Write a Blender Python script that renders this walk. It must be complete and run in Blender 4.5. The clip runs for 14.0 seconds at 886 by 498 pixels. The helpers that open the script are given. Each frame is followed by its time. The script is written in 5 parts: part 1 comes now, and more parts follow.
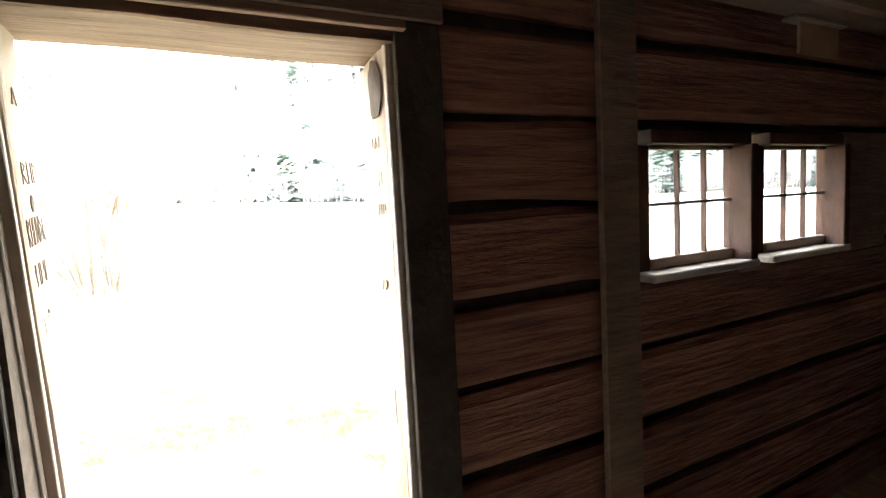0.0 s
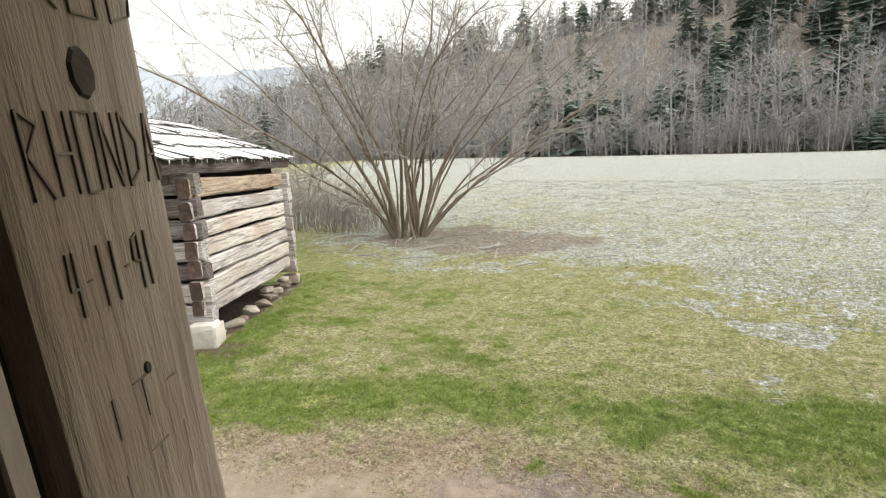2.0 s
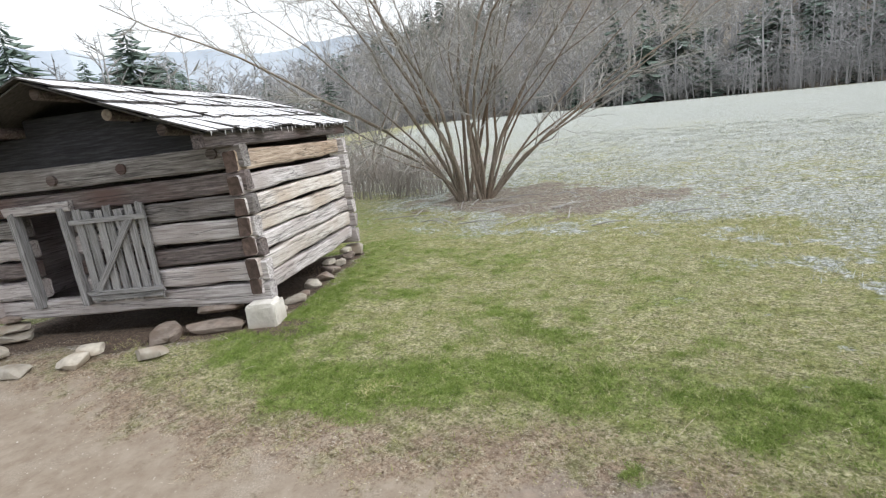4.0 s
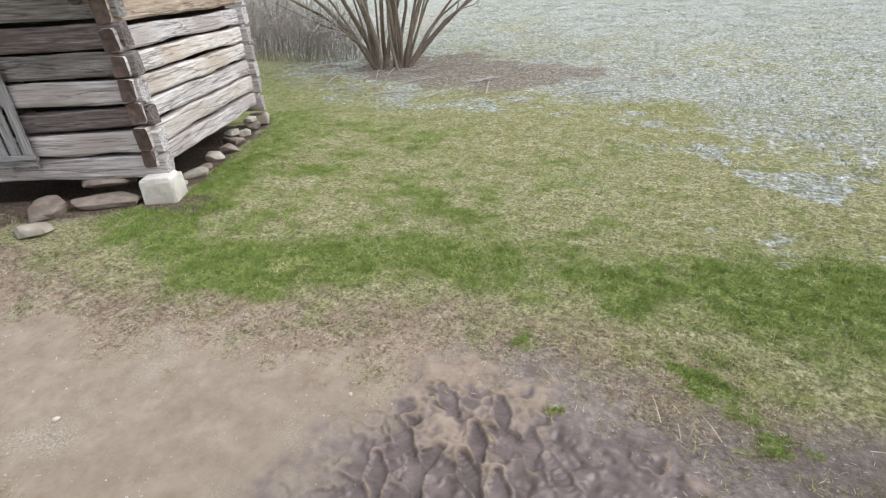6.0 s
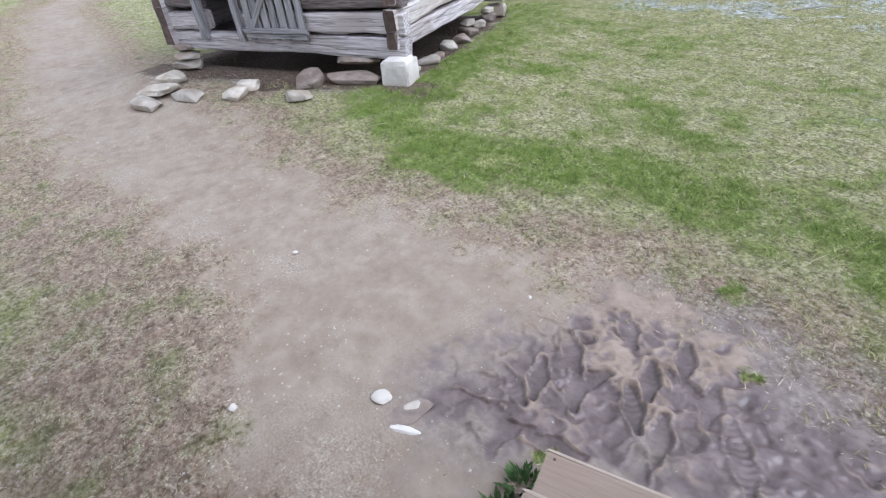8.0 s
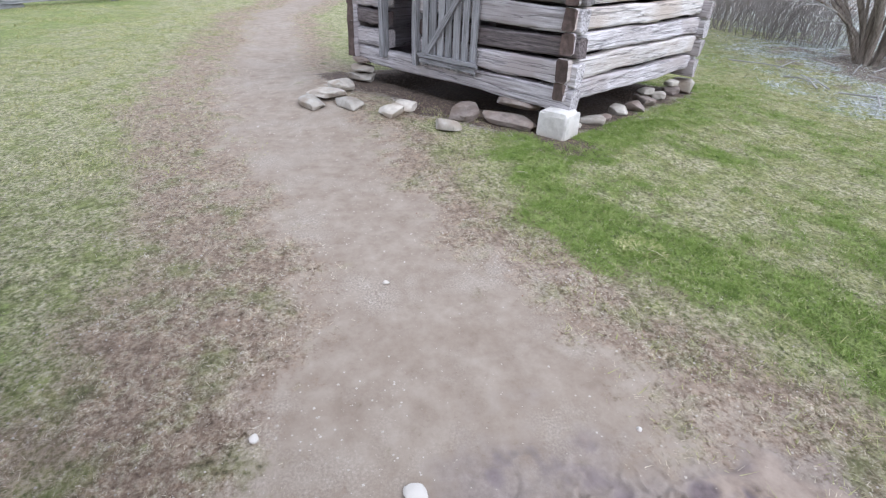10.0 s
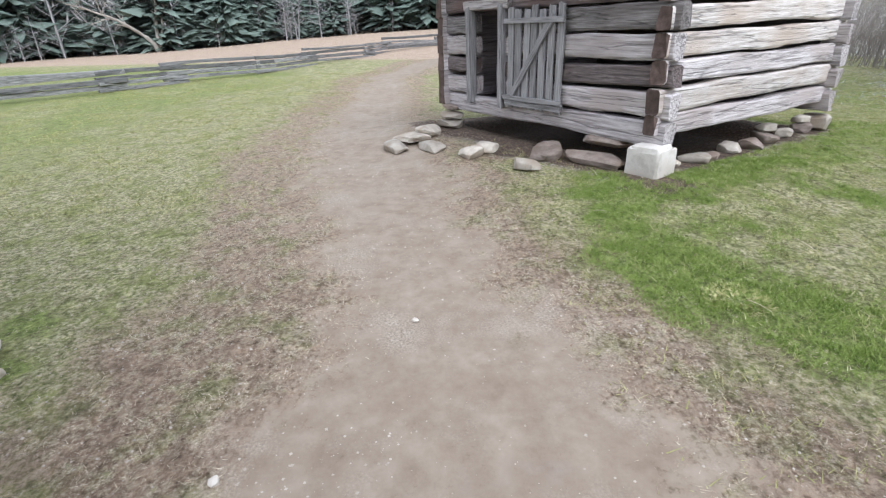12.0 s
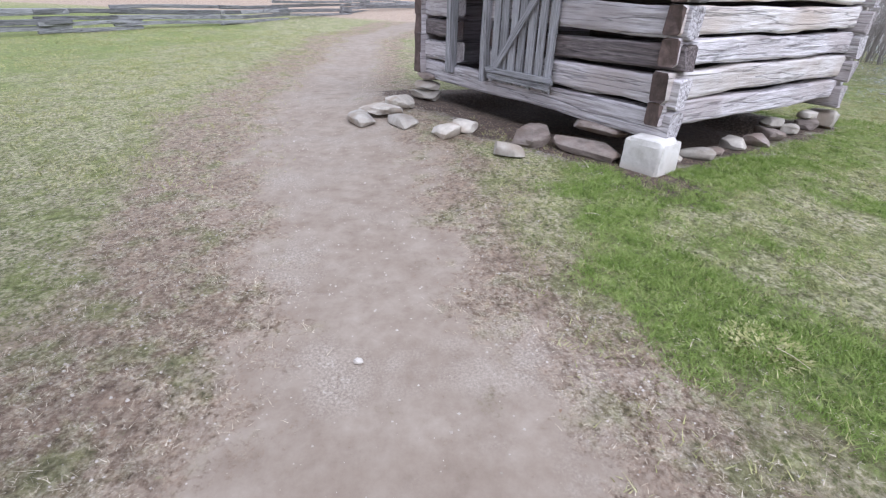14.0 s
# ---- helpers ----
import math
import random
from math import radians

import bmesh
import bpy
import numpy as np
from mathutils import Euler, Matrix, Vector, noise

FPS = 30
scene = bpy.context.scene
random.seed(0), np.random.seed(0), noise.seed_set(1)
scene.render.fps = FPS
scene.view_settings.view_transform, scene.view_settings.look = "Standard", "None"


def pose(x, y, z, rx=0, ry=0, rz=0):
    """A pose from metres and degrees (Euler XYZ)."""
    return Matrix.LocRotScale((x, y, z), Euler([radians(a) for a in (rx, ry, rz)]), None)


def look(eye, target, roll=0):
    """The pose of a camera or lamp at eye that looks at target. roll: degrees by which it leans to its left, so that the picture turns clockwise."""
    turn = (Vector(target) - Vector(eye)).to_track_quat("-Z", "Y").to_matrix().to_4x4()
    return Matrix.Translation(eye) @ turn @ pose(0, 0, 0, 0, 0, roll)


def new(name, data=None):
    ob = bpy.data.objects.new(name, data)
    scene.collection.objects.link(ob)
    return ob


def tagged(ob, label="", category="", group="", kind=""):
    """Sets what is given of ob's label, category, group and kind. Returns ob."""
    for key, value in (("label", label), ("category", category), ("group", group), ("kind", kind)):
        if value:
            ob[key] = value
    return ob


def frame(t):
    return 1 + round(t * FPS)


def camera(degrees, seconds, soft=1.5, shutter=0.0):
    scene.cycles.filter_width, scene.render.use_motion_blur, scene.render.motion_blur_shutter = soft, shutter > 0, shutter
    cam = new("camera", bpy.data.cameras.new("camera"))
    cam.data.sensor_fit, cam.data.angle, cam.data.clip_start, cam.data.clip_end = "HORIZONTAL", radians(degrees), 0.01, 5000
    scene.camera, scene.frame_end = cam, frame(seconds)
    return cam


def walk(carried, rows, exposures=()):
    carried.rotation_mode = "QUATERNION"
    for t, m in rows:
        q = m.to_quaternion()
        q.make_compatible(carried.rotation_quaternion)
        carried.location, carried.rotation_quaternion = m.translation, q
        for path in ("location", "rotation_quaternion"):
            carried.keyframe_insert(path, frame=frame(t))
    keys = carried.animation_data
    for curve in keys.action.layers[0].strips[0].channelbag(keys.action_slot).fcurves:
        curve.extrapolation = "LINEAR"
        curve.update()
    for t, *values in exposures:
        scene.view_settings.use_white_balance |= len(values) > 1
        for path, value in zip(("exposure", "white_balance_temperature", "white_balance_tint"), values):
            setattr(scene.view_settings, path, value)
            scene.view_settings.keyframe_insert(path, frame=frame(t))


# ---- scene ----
cam = camera(83.0, 14.0, soft=1.25)
PATH = [
    (0, (-0.033, 0.053, 2.166), (-0.083, 2.043, 1.979), -3.1),
    (0.2, (-0.078, 0.115, 2.148), (-0.305, 2.094, 1.969), -3.3),
    (0.4, (-0.102, 0.195, 2.142), (-0.499, 2.146, 1.952), -3.5),
    (0.5, (-0.098, 0.238, 2.132), (-0.625, 2.158, 1.944), -2.9),
    (1, (-0.236, 0.511, 2.138), (-1.072, 2.319, 1.951), -3.0),
    (1.5, (-0.392, 0.687, 2.139), (-1.345, 2.432, 1.92), -2.6),
    (2, (-0.504, 0.924, 2.123), (-1.574, 2.586, 1.817), -3.2),
    (2.2, (-0.57, 1.02, 2.115), (-1.7, 2.639, 1.8), -3.4),
    (2.5, (-0.636, 1.129, 2.095), (-1.821, 2.706, 1.762), -4.5),
    (3, (-0.798, 1.308, 2.073), (-2.01, 2.857, 1.712), -7.1),
    (3.2, (-0.828, 1.371, 2.047), (-2.084, 2.882, 1.674), -8.1),
    (5.5, (-0.792, 1.515, 2.072), (-1.957, 3.028, 1.478), -3.9),
    (6, (-0.782, 1.498, 2.124), (-1.737, 2.989, 1.194), -3.3),
    (6.5, (-0.802, 1.497, 2.063), (-1.724, 2.743, 0.799), -3.3),
    (7, (-0.822, 1.491, 2.055), (-1.845, 2.534, 0.688), -5.0),
    (7.5, (-0.835, 1.488, 2.067), (-2.022, 2.41, 0.748), -5.6),
    (8, (-0.811, 1.519, 2.058), (-2.209, 2.333, 0.881), -5.8),
    (8.5, (-0.826, 1.524, 2.057), (-2.351, 2.331, 1.046), -2.9),
    (9, (-0.972, 1.645, 1.941), (-2.579, 2.282, 0.935), 1.0),
    (9.2, (-1.075, 1.65, 1.928), (-2.69, 2.195, 0.881), 1.8),
    (11.3, (-1.261, 2.124, 1.66), (-3.046, 2.361, 0.79), -0.9),
    (11.5, (-1.291, 2.168, 1.634), (-3.097, 2.355, 0.796), -1.2),
    (12, (-1.401, 2.265, 1.557), (-3.23, 2.267, 0.749), -2.2),
    (12.5, (-1.387, 2.371, 1.523), (-3.183, 2.319, 0.643), -1.9),
    (13, (-1.546, 2.328, 1.51), (-3.262, 2.327, 0.482), -2.0),
    (13.5, (-1.748, 2.308, 1.476), (-3.466, 2.366, 0.453), -3.4),
    (14, (-2.139, 2.341, 1.477), (-3.914, 2.45, 0.563), 2.0),
]
walk(cam, [(t, look(eye, target, roll)) for t, eye, target, roll in PATH], exposures=[(0.0, 4.6, 6400, 8), (0.2, 3.4, 6450, 8), (0.4, 2.25, 6600, 9), (0.5, 1.95, 6650, 9), (0.7, 1.5, 6800, 9), (1.0, 1.15, 6950, 9), (1.5, 0.85, 6950, 9), (2.0, 0.65, 6950, 9), (3.0, 0.42, 6600, 10), (5.5, 0.5, 6250, 9), (6.5, 0.5, 6250, 13), (7.5, 0.58, 5550, 14), (9.2, 0.62, 5550, 15), (11.5, 0.66, 5750, 13), (12.5, 0.57, 5900, 12), (14.0, 0.6, 5550, 18)])

# ---- light ----
world = bpy.data.worlds.new("overcast")
scene.world = world
world.use_nodes = True
wn = world.node_tree.nodes
wl = world.node_tree.links
sky = wn.new("ShaderNodeTexSky")
sky.sky_type = "NISHITA"
sky.sun_disc = False
sky.sun_elevation = radians(42)
sky.sun_rotation = radians(64)
sky.air_density, sky.dust_density, sky.ozone_density = 1.0, 4.0, 1.0
grey = wn.new("ShaderNodeHueSaturation")
grey.inputs["Saturation"].default_value = 0.10
wl.new(sky.outputs["Color"], grey.inputs["Color"])
cloud = wn.new("ShaderNodeMixRGB")
cloud.inputs["Fac"].default_value = 0.6
cloud.inputs["Color2"].default_value = (8.6, 8.8, 9.0, 1)
wl.new(grey.outputs["Color"], cloud.inputs["Color1"])
wl.new(cloud.outputs["Color"], wn["Background"].inputs["Color"])
wn["Background"].inputs["Strength"].default_value = 0.13
sun = new("sun", bpy.data.lights.new("sun", "SUN"))
sun.data.energy, sun.data.angle, sun.data.color = 1.2, radians(40), (1.0, 0.97, 0.93)
sun.matrix_world = look((0, 0, 0), (-0.62, -0.30, -0.72))


# ---- materials ----
def mat(name, cols, scale=6.0, stretch=(1, 1, 1), rough=0.85, bump=0.4, detail=8.0, stain=None, stain_scale=1.2, random=0.12, metal=0.0, dist=0.02, coord="Object", crack=None):
    """Two scales of variation: fine grain between the colours, broad stains, and a shift from piece to piece."""
    m = bpy.data.materials.new(name)
    m.use_nodes = True
    n, l = m.node_tree.nodes, m.node_tree.links
    b = n["Principled BSDF"]
    b.inputs["Metallic"].default_value = metal
    tc = n.new("ShaderNodeTexCoord")
    info = n.new("ShaderNodeObjectInfo")
    add = n.new("ShaderNodeVectorMath")
    add.operation = "MULTIPLY_ADD"
    add.inputs[1].default_value = (17, 31, 23)
    comb = n.new("ShaderNodeCombineXYZ")
    for k in range(3):
        l.new(info.outputs["Random"], comb.inputs[k])
    l.new(comb.outputs[0], add.inputs[0])
    l.new(tc.outputs[coord], add.inputs[2])
    mp = n.new("ShaderNodeMapping")
    mp.inputs["Scale"].default_value = stretch
    l.new(add.outputs[0], mp.inputs["Vector"])
    fine = n.new("ShaderNodeTexNoise")
    fine.inputs["Scale"].default_value, fine.inputs["Detail"].default_value, fine.inputs["Roughness"].default_value = scale, detail, 0.65
    l.new(mp.outputs[0], fine.inputs["Vector"])
    ramp = n.new("ShaderNodeValToRGB")
    e = ramp.color_ramp.elements
    while len(e) < len(cols):
        e.new(0.5)
    for k, c in enumerate(cols):
        e[k].position = 0.28 + 0.44 * k / max(1, len(cols) - 1)
        e[k].color = (*c, 1)
    l.new(fine.outputs["Fac"], ramp.inputs["Fac"])
    out = ramp.outputs["Color"]
    if stain:
        broad = n.new("ShaderNodeTexNoise")
        broad.inputs["Scale"].default_value, broad.inputs["Detail"].default_value = stain_scale, 4
        l.new(add.outputs[0], broad.inputs["Vector"])
        sr = n.new("ShaderNodeMapRange")
        sr.inputs["From Min"].default_value, sr.inputs["From Max"].default_value = 0.45, 0.68
        l.new(broad.outputs["Fac"], sr.inputs["Value"])
        mx = n.new("ShaderNodeMixRGB")
        mx.inputs["Color2"].default_value = (*stain, 1)
        l.new(sr.outputs[0], mx.inputs["Fac"])
        l.new(out, mx.inputs["Color1"])
        out = mx.outputs["Color"]
    height = fine.outputs["Fac"]
    if crack:
        cm = n.new("ShaderNodeMapping")
        cm.inputs["Scale"].default_value = crack
        l.new(add.outputs[0], cm.inputs["Vector"])
        ct = n.new("ShaderNodeTexNoise")
        ct.inputs["Scale"].default_value, ct.inputs["Detail"].default_value, ct.inputs["Distortion"].default_value = 1.0, 4, 0.08
        l.new(cm.outputs[0], ct.inputs["Vector"])
        cd = n.new("ShaderNodeMath")
        cd.operation = "SUBTRACT"
        cd.inputs[1].default_value = 0.5
        l.new(ct.outputs["Fac"], cd.inputs[0])
        ca = n.new("ShaderNodeMath")
        ca.operation = "ABSOLUTE"
        l.new(cd.outputs[0], ca.inputs[0])
        split = n.new("ShaderNodeMapRange")
        split.inputs["From Min"].default_value, split.inputs["From Max"].default_value = 0.002, 0.02
        split.inputs["To Min"].default_value, split.inputs["To Max"].default_value = 0.5, 1.0
        l.new(ca.outputs[0], split.inputs["Value"])
        cx = n.new("ShaderNodeMixRGB")
        cx.blend_type = "MULTIPLY"
        cx.inputs["Fac"].default_value = 1.0
        l.new(out, cx.inputs["Color1"])
        l.new(split.outputs[0], cx.inputs["Color2"])
        out = cx.outputs["Color"]
        hm = n.new("ShaderNodeMath")
        hm.operation = "MULTIPLY"
        l.new(height, hm.inputs[0])
        l.new(split.outputs[0], hm.inputs[1])
        height = hm.outputs[0]
    if random:
        hv = n.new("ShaderNodeHueSaturation")
        mr = n.new("ShaderNodeMapRange")
        mr.inputs["To Min"].default_value, mr.inputs["To Max"].default_value = 1 - random * 1.6, 1 + random * 1.6
        l.new(info.outputs["Random"], mr.inputs["Value"])
        l.new(mr.outputs[0], hv.inputs["Value"])
        l.new(out, hv.inputs["Color"])
        out = hv.outputs["Color"]
    l.new(out, b.inputs["Base Color"])
    b.inputs["Roughness"].default_value = rough
    if bump:
        bp = n.new("ShaderNodeBump")
        bp.inputs["Strength"].default_value, bp.inputs["Distance"].default_value = bump, dist
        l.new(height, bp.inputs["Height"])
        l.new(bp.outputs["Normal"], b.inputs["Normal"])
    return m


LOG_GREY = mat("weathered_log", [(0.10, 0.085, 0.085), (0.42, 0.385, 0.385), (0.66, 0.625, 0.635), (0.76, 0.735, 0.745)], 4, (0.55, 11, 11), 0.9, 1.0, stain=(0.42, 0.37, 0.36), random=0.10, crack=(0.45, 8, 8))
LOG_TAN = mat("pale_split_log", [(0.10, 0.08, 0.07), (0.52, 0.47, 0.44), (0.72, 0.68, 0.66), (0.80, 0.77, 0.76)], 3.6, (0.55, 9, 9), 0.9, 1.0, stain=(0.52, 0.44, 0.38), random=0.07, crack=(0.45, 8, 8))
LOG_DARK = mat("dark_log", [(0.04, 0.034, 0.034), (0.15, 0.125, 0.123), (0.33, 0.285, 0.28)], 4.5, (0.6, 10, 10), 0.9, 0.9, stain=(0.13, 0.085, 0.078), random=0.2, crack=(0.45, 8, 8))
LOG_MID = mat("brown_grey_log", [(0.06, 0.054, 0.053), (0.25, 0.232, 0.228), (0.50, 0.475, 0.475)], 4.5, (0.55, 11, 11), 0.9, 1.0, stain=(0.18, 0.155, 0.15), random=0.1, crack=(0.45, 8, 8))
NOTCH = mat("dark_log_end", [(0.05, 0.035, 0.03), (0.15, 0.105, 0.09)], 14, (1, 1, 1), 0.95, 0.7)
EDGE = mat("worn_edge", [(0.34, 0.275, 0.22), (0.44, 0.37, 0.305)], 8, (1, 6, 6), 0.75, 0.2, random=0)
LOG_END = mat("log_end", [(0.12, 0.09, 0.07), (0.40, 0.34, 0.29)], 12, (1, 1, 1), 0.9, 0.6)
BOARD_GREY = mat("grey_board", [(0.13, 0.125, 0.13), (0.30, 0.295, 0.30), (0.46, 0.455, 0.48)], 5, (0.6, 12, 12), 0.9, 0.6, random=0.12, crack=(0.5, 14, 14))
# Dark boards; the shade under the roof is in this near-black too.
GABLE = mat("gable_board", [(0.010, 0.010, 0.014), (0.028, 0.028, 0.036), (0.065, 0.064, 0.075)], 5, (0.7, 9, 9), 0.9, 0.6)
FROSTED = mat("frosted_shingle", [(0.10, 0.10, 0.10), (0.62, 0.62, 0.64), (0.84, 0.84, 0.86), (0.90, 0.90, 0.92)], 2.6, (3, 9, 3), 0.85, 0.6, random=0.06)
SHINGLE_WOOD = mat("shingle_wood", [(0.03, 0.027, 0.025), (0.11, 0.10, 0.095)], 6, (1, 8, 8), 0.9, 0.6)
JAMB = mat("jamb_wood", [(0.25, 0.205, 0.165), (0.43, 0.365, 0.305), (0.56, 0.49, 0.425)], 7, (0.6, 7, 7), 0.8, 0.8, stain=(0.34, 0.26, 0.19), stain_scale=3.0, random=0.05)
LINTEL = mat("lintel_wood", [(0.10, 0.062, 0.04), (0.22, 0.145, 0.105)], 4, (0.6, 9, 9), 0.8, 0.5, random=0.05)
INNER = mat("inner_log", [(0.11, 0.055, 0.04), (0.27, 0.14, 0.102), (0.39, 0.215, 0.16)], 4, (0.7, 8, 8), 0.75, 0.6, random=0.12)
INNER_DARK = mat("inner_board", [(0.13, 0.095, 0.075), (0.30, 0.225, 0.18)], 4, (1, 6, 6), 0.85, 0.4)
LOG_PEELED = mat("peeled_log", [(0.14, 0.10, 0.075), (0.42, 0.33, 0.26), (0.60, 0.51, 0.43)], 3.6, (0.6, 9, 9), 0.9, 1.0, stain=(0.34, 0.24, 0.17), random=0.05, crack=(0.45, 8, 8))
# Chinking colour, also used for room darkness painted on boards by the door.
CHINK_AND_SHADE = mat("chinking_and_shade", [(0.03, 0.025, 0.02), (0.07, 0.06, 0.05)], 14, (1, 1, 1), 0.95, 0.5)
FLOOR_BOUNCE = mat("pale_bounce_plank", [(0.28, 0.21, 0.155), (0.46, 0.37, 0.29)], 4, (8, 0.7, 8), 0.7, 0.4, random=0.1)
WEED = mat("leafy_weed", [(0.03, 0.07, 0.02), (0.075, 0.135, 0.04), (0.13, 0.19, 0.07)], 14, (1, 1, 1), 0.75, 0, random=0.15)
SASH = mat("sash_wood", [(0.035, 0.014, 0.008), (0.10, 0.042, 0.022)], 5, (3, 3, 1), 0.7, 0.3)
SILL = mat("sill_wood", [(0.40, 0.36, 0.32), (0.62, 0.58, 0.54)], 5, (1, 8, 8), 0.75, 0.3)
TREAD = mat("tread_board", [(0.255, 0.19, 0.14), (0.315, 0.245, 0.19), (0.365, 0.29, 0.23)], 6, (0.5, 9, 9), 0.8, 0.5, stain=(0.36, 0.25, 0.195), stain_scale=1.3, random=0.10)
STRINGER = mat("stringer_board", [(0.12, 0.09, 0.065), (0.24, 0.19, 0.14)], 5, (1, 8, 8), 0.85, 0.5)
IRON = mat("rusty_iron", [(0.05, 0.04, 0.035), (0.14, 0.09, 0.07)], 20, (1, 1, 1), 0.6, 0.2, metal=0.6)
STONE = mat("field_stone", [(0.26, 0.23, 0.19), (0.46, 0.42, 0.36), (0.60, 0.56, 0.49)], 5, (1, 1, 1), 0.85, 0.7, stain=(0.34, 0.27, 0.20), stain_scale=3, random=0.15)
STONE_DARK = mat("brown_stone", [(0.11, 0.088, 0.074), (0.25, 0.205, 0.175), (0.36, 0.31, 0.275)], 5, (1, 1, 3), 0.85, 0.9, stain=(0.20, 0.145, 0.11), stain_scale=4, random=0.12)
STONE_PALE = mat("pale_stone", [(0.45, 0.42, 0.37), (0.66, 0.63, 0.58), (0.76, 0.74, 0.70)], 6, (1, 1, 1), 0.8, 0.6, stain=(0.52, 0.46, 0.38), stain_scale=3, random=0.08)
GROOVE = mat("shallow_cut", [(0.16, 0.13, 0.105), (0.26, 0.215, 0.175)], 40, (1, 1, 1), 0.95, 0.3)
# Near-black for the notch, holes and gaps: their shade as colour.
RECESS_SHADE = mat("recess_shade", [(0.05, 0.037, 0.028), (0.11, 0.085, 0.065)], 30, (1, 1, 1), 0.95, 0.2)
BARK = mat("grey_brown_bark", [(0.10, 0.08, 0.062), (0.24, 0.20, 0.16), (0.37, 0.32, 0.27)], 9, (3, 3, 0.5), 0.95, 1.0, stain=(0.19, 0.135, 0.095), stain_scale=0.7, random=0.05)
TWIG = mat("grey_twig", [(0.27, 0.255, 0.24), (0.49, 0.475, 0.455)], 3, (1, 1, 1), 0.95, 0, random=0.03)
BRUSH = mat("brown_brush", [(0.21, 0.185, 0.17), (0.36, 0.33, 0.305)], 2, (1, 1, 1), 0.95, 0, random=0.05)
# Aerial haze is mixed into the colours of the far woods and pines.
HAZY_WOODS = mat("bare_woods", [(0.27, 0.265, 0.268), (0.38, 0.375, 0.38), (0.48, 0.475, 0.48)], 0.04, (1, 1, 1), 0.95, 0, random=0)
HAZY_PINE = mat("hazy_pine_needles", [(0.105, 0.15, 0.125), (0.16, 0.215, 0.18), (0.215, 0.275, 0.23)], 0.08, (1, 1, 1), 0.95, 0, random=0)
SYCAMORE = mat("pale_bark", [(0.26, 0.24, 0.21), (0.48, 0.45, 0.41)], 2, (1, 1, 0.5), 0.9, 0.3)
RAIL = mat("fence_rail", [(0.06, 0.06, 0.06), (0.20, 0.20, 0.198), (0.34, 0.34, 0.335)], 4, (0.7, 9, 9), 0.9, 0.5, random=0.25, crack=(0.6, 10, 10))
GREEN = mat("green_grass", [(0.085, 0.14, 0.020), (0.20, 0.285, 0.052), (0.38, 0.44, 0.15)], 11, (1, 1, 1), 0.8, 0, random=0)
OLIVE = mat("winter_grass", [(0.18, 0.19, 0.065), (0.37, 0.365, 0.15), (0.60, 0.56, 0.34)], 8, (1, 1, 1), 0.85, 0, random=0)
STRAW = mat("dry_straw", [(0.34, 0.28, 0.19), (0.60, 0.52, 0.39), (0.78, 0.71, 0.59)], 9, (1, 1, 1), 0.85, 0, random=0)
FROST = mat("frosted_grass", [(0.20, 0.215, 0.13), (0.42, 0.44, 0.38), (0.78, 0.81, 0.84)], 3, (1, 1, 1), 0.85, 0, random=0)
LEAF = mat("dead_leaf", [(0.14, 0.085, 0.055), (0.28, 0.185, 0.125), (0.38, 0.28, 0.20)], 3, (1, 1, 1), 0.9, 0, random=0)
GRAVEL = mat("gravel", [(0.26, 0.22, 0.175), (0.42, 0.37, 0.31), (0.60, 0.55, 0.49)], 9, (1, 1, 1), 0.85, 0.2, random=0)
# Aerial haze over the mountains is put into this pale blue.
MOUNTAIN = mat("haze_tinted_mountain", [(0.36, 0.41, 0.48), (0.50, 0.55, 0.61)], 0.01, (1, 1, 1), 1.0, 0, random=0)
CARDBOARD = mat("brown_paper", [(0.30, 0.20, 0.13), (0.48, 0.34, 0.24)], 8, (1, 1, 1), 0.8, 0.2)
glass = bpy.data.materials.new("window_glass")
glass.use_nodes = True
gb = glass.node_tree.nodes["Principled BSDF"]
gb.inputs["Transmission Weight"].default_value, gb.inputs["Roughness"].default_value, gb.inputs["IOR"].default_value = 1.0, 0.02, 1.1


# ---- helpers of this scene ----
def part(name, data, material, parent, label="", m=None):
    """Links a mesh (or a bmesh) as one object under a thing, a part or nothing."""
    if isinstance(data, bmesh.types.BMesh):
        me = bpy.data.meshes.new(name)
        data.to_mesh(me)
        data.free()
        data = me
    if material and not data.materials:
        data.materials.append(material)
    ob = new(name, data)
    if m is not None:
        ob.matrix_basis = m
    if parent:
        ob.parent = parent
    if label:
        ob["label"] = label
    return ob


def thing(name, m, label, category, group="", kind=""):
    ob = new(name)
    ob.empty_display_size = 0.2
    ob.matrix_basis = m
    return tagged(ob, label, category, group, kind)


def mesh_of(name, verts, faces, smooth=False):
    me = bpy.data.meshes.new(name)
    me.from_pydata([tuple(v) for v in verts], [], faces)
    if smooth:
        me.shade_smooth()
    me.update()
    return me


def big_mesh(name, verts, tris, material):
    """A mesh straight from arrays of corners and triangles."""
    me = bpy.data.meshes.new(name)
    me.vertices.add(len(verts))
    me.vertices.foreach_set("co", np.asarray(verts, np.float32).ravel())
    me.loops.add(len(tris) * 3)
    me.loops.foreach_set("vertex_index", np.asarray(tris, np.int32).ravel())
    me.polygons.add(len(tris))
    me.polygons.foreach_set("loop_start", np.arange(0, len(tris) * 3, 3, dtype=np.int32))
    me.materials.append(material)
    me.update(calc_edges=True)
    me.validate()
    return me


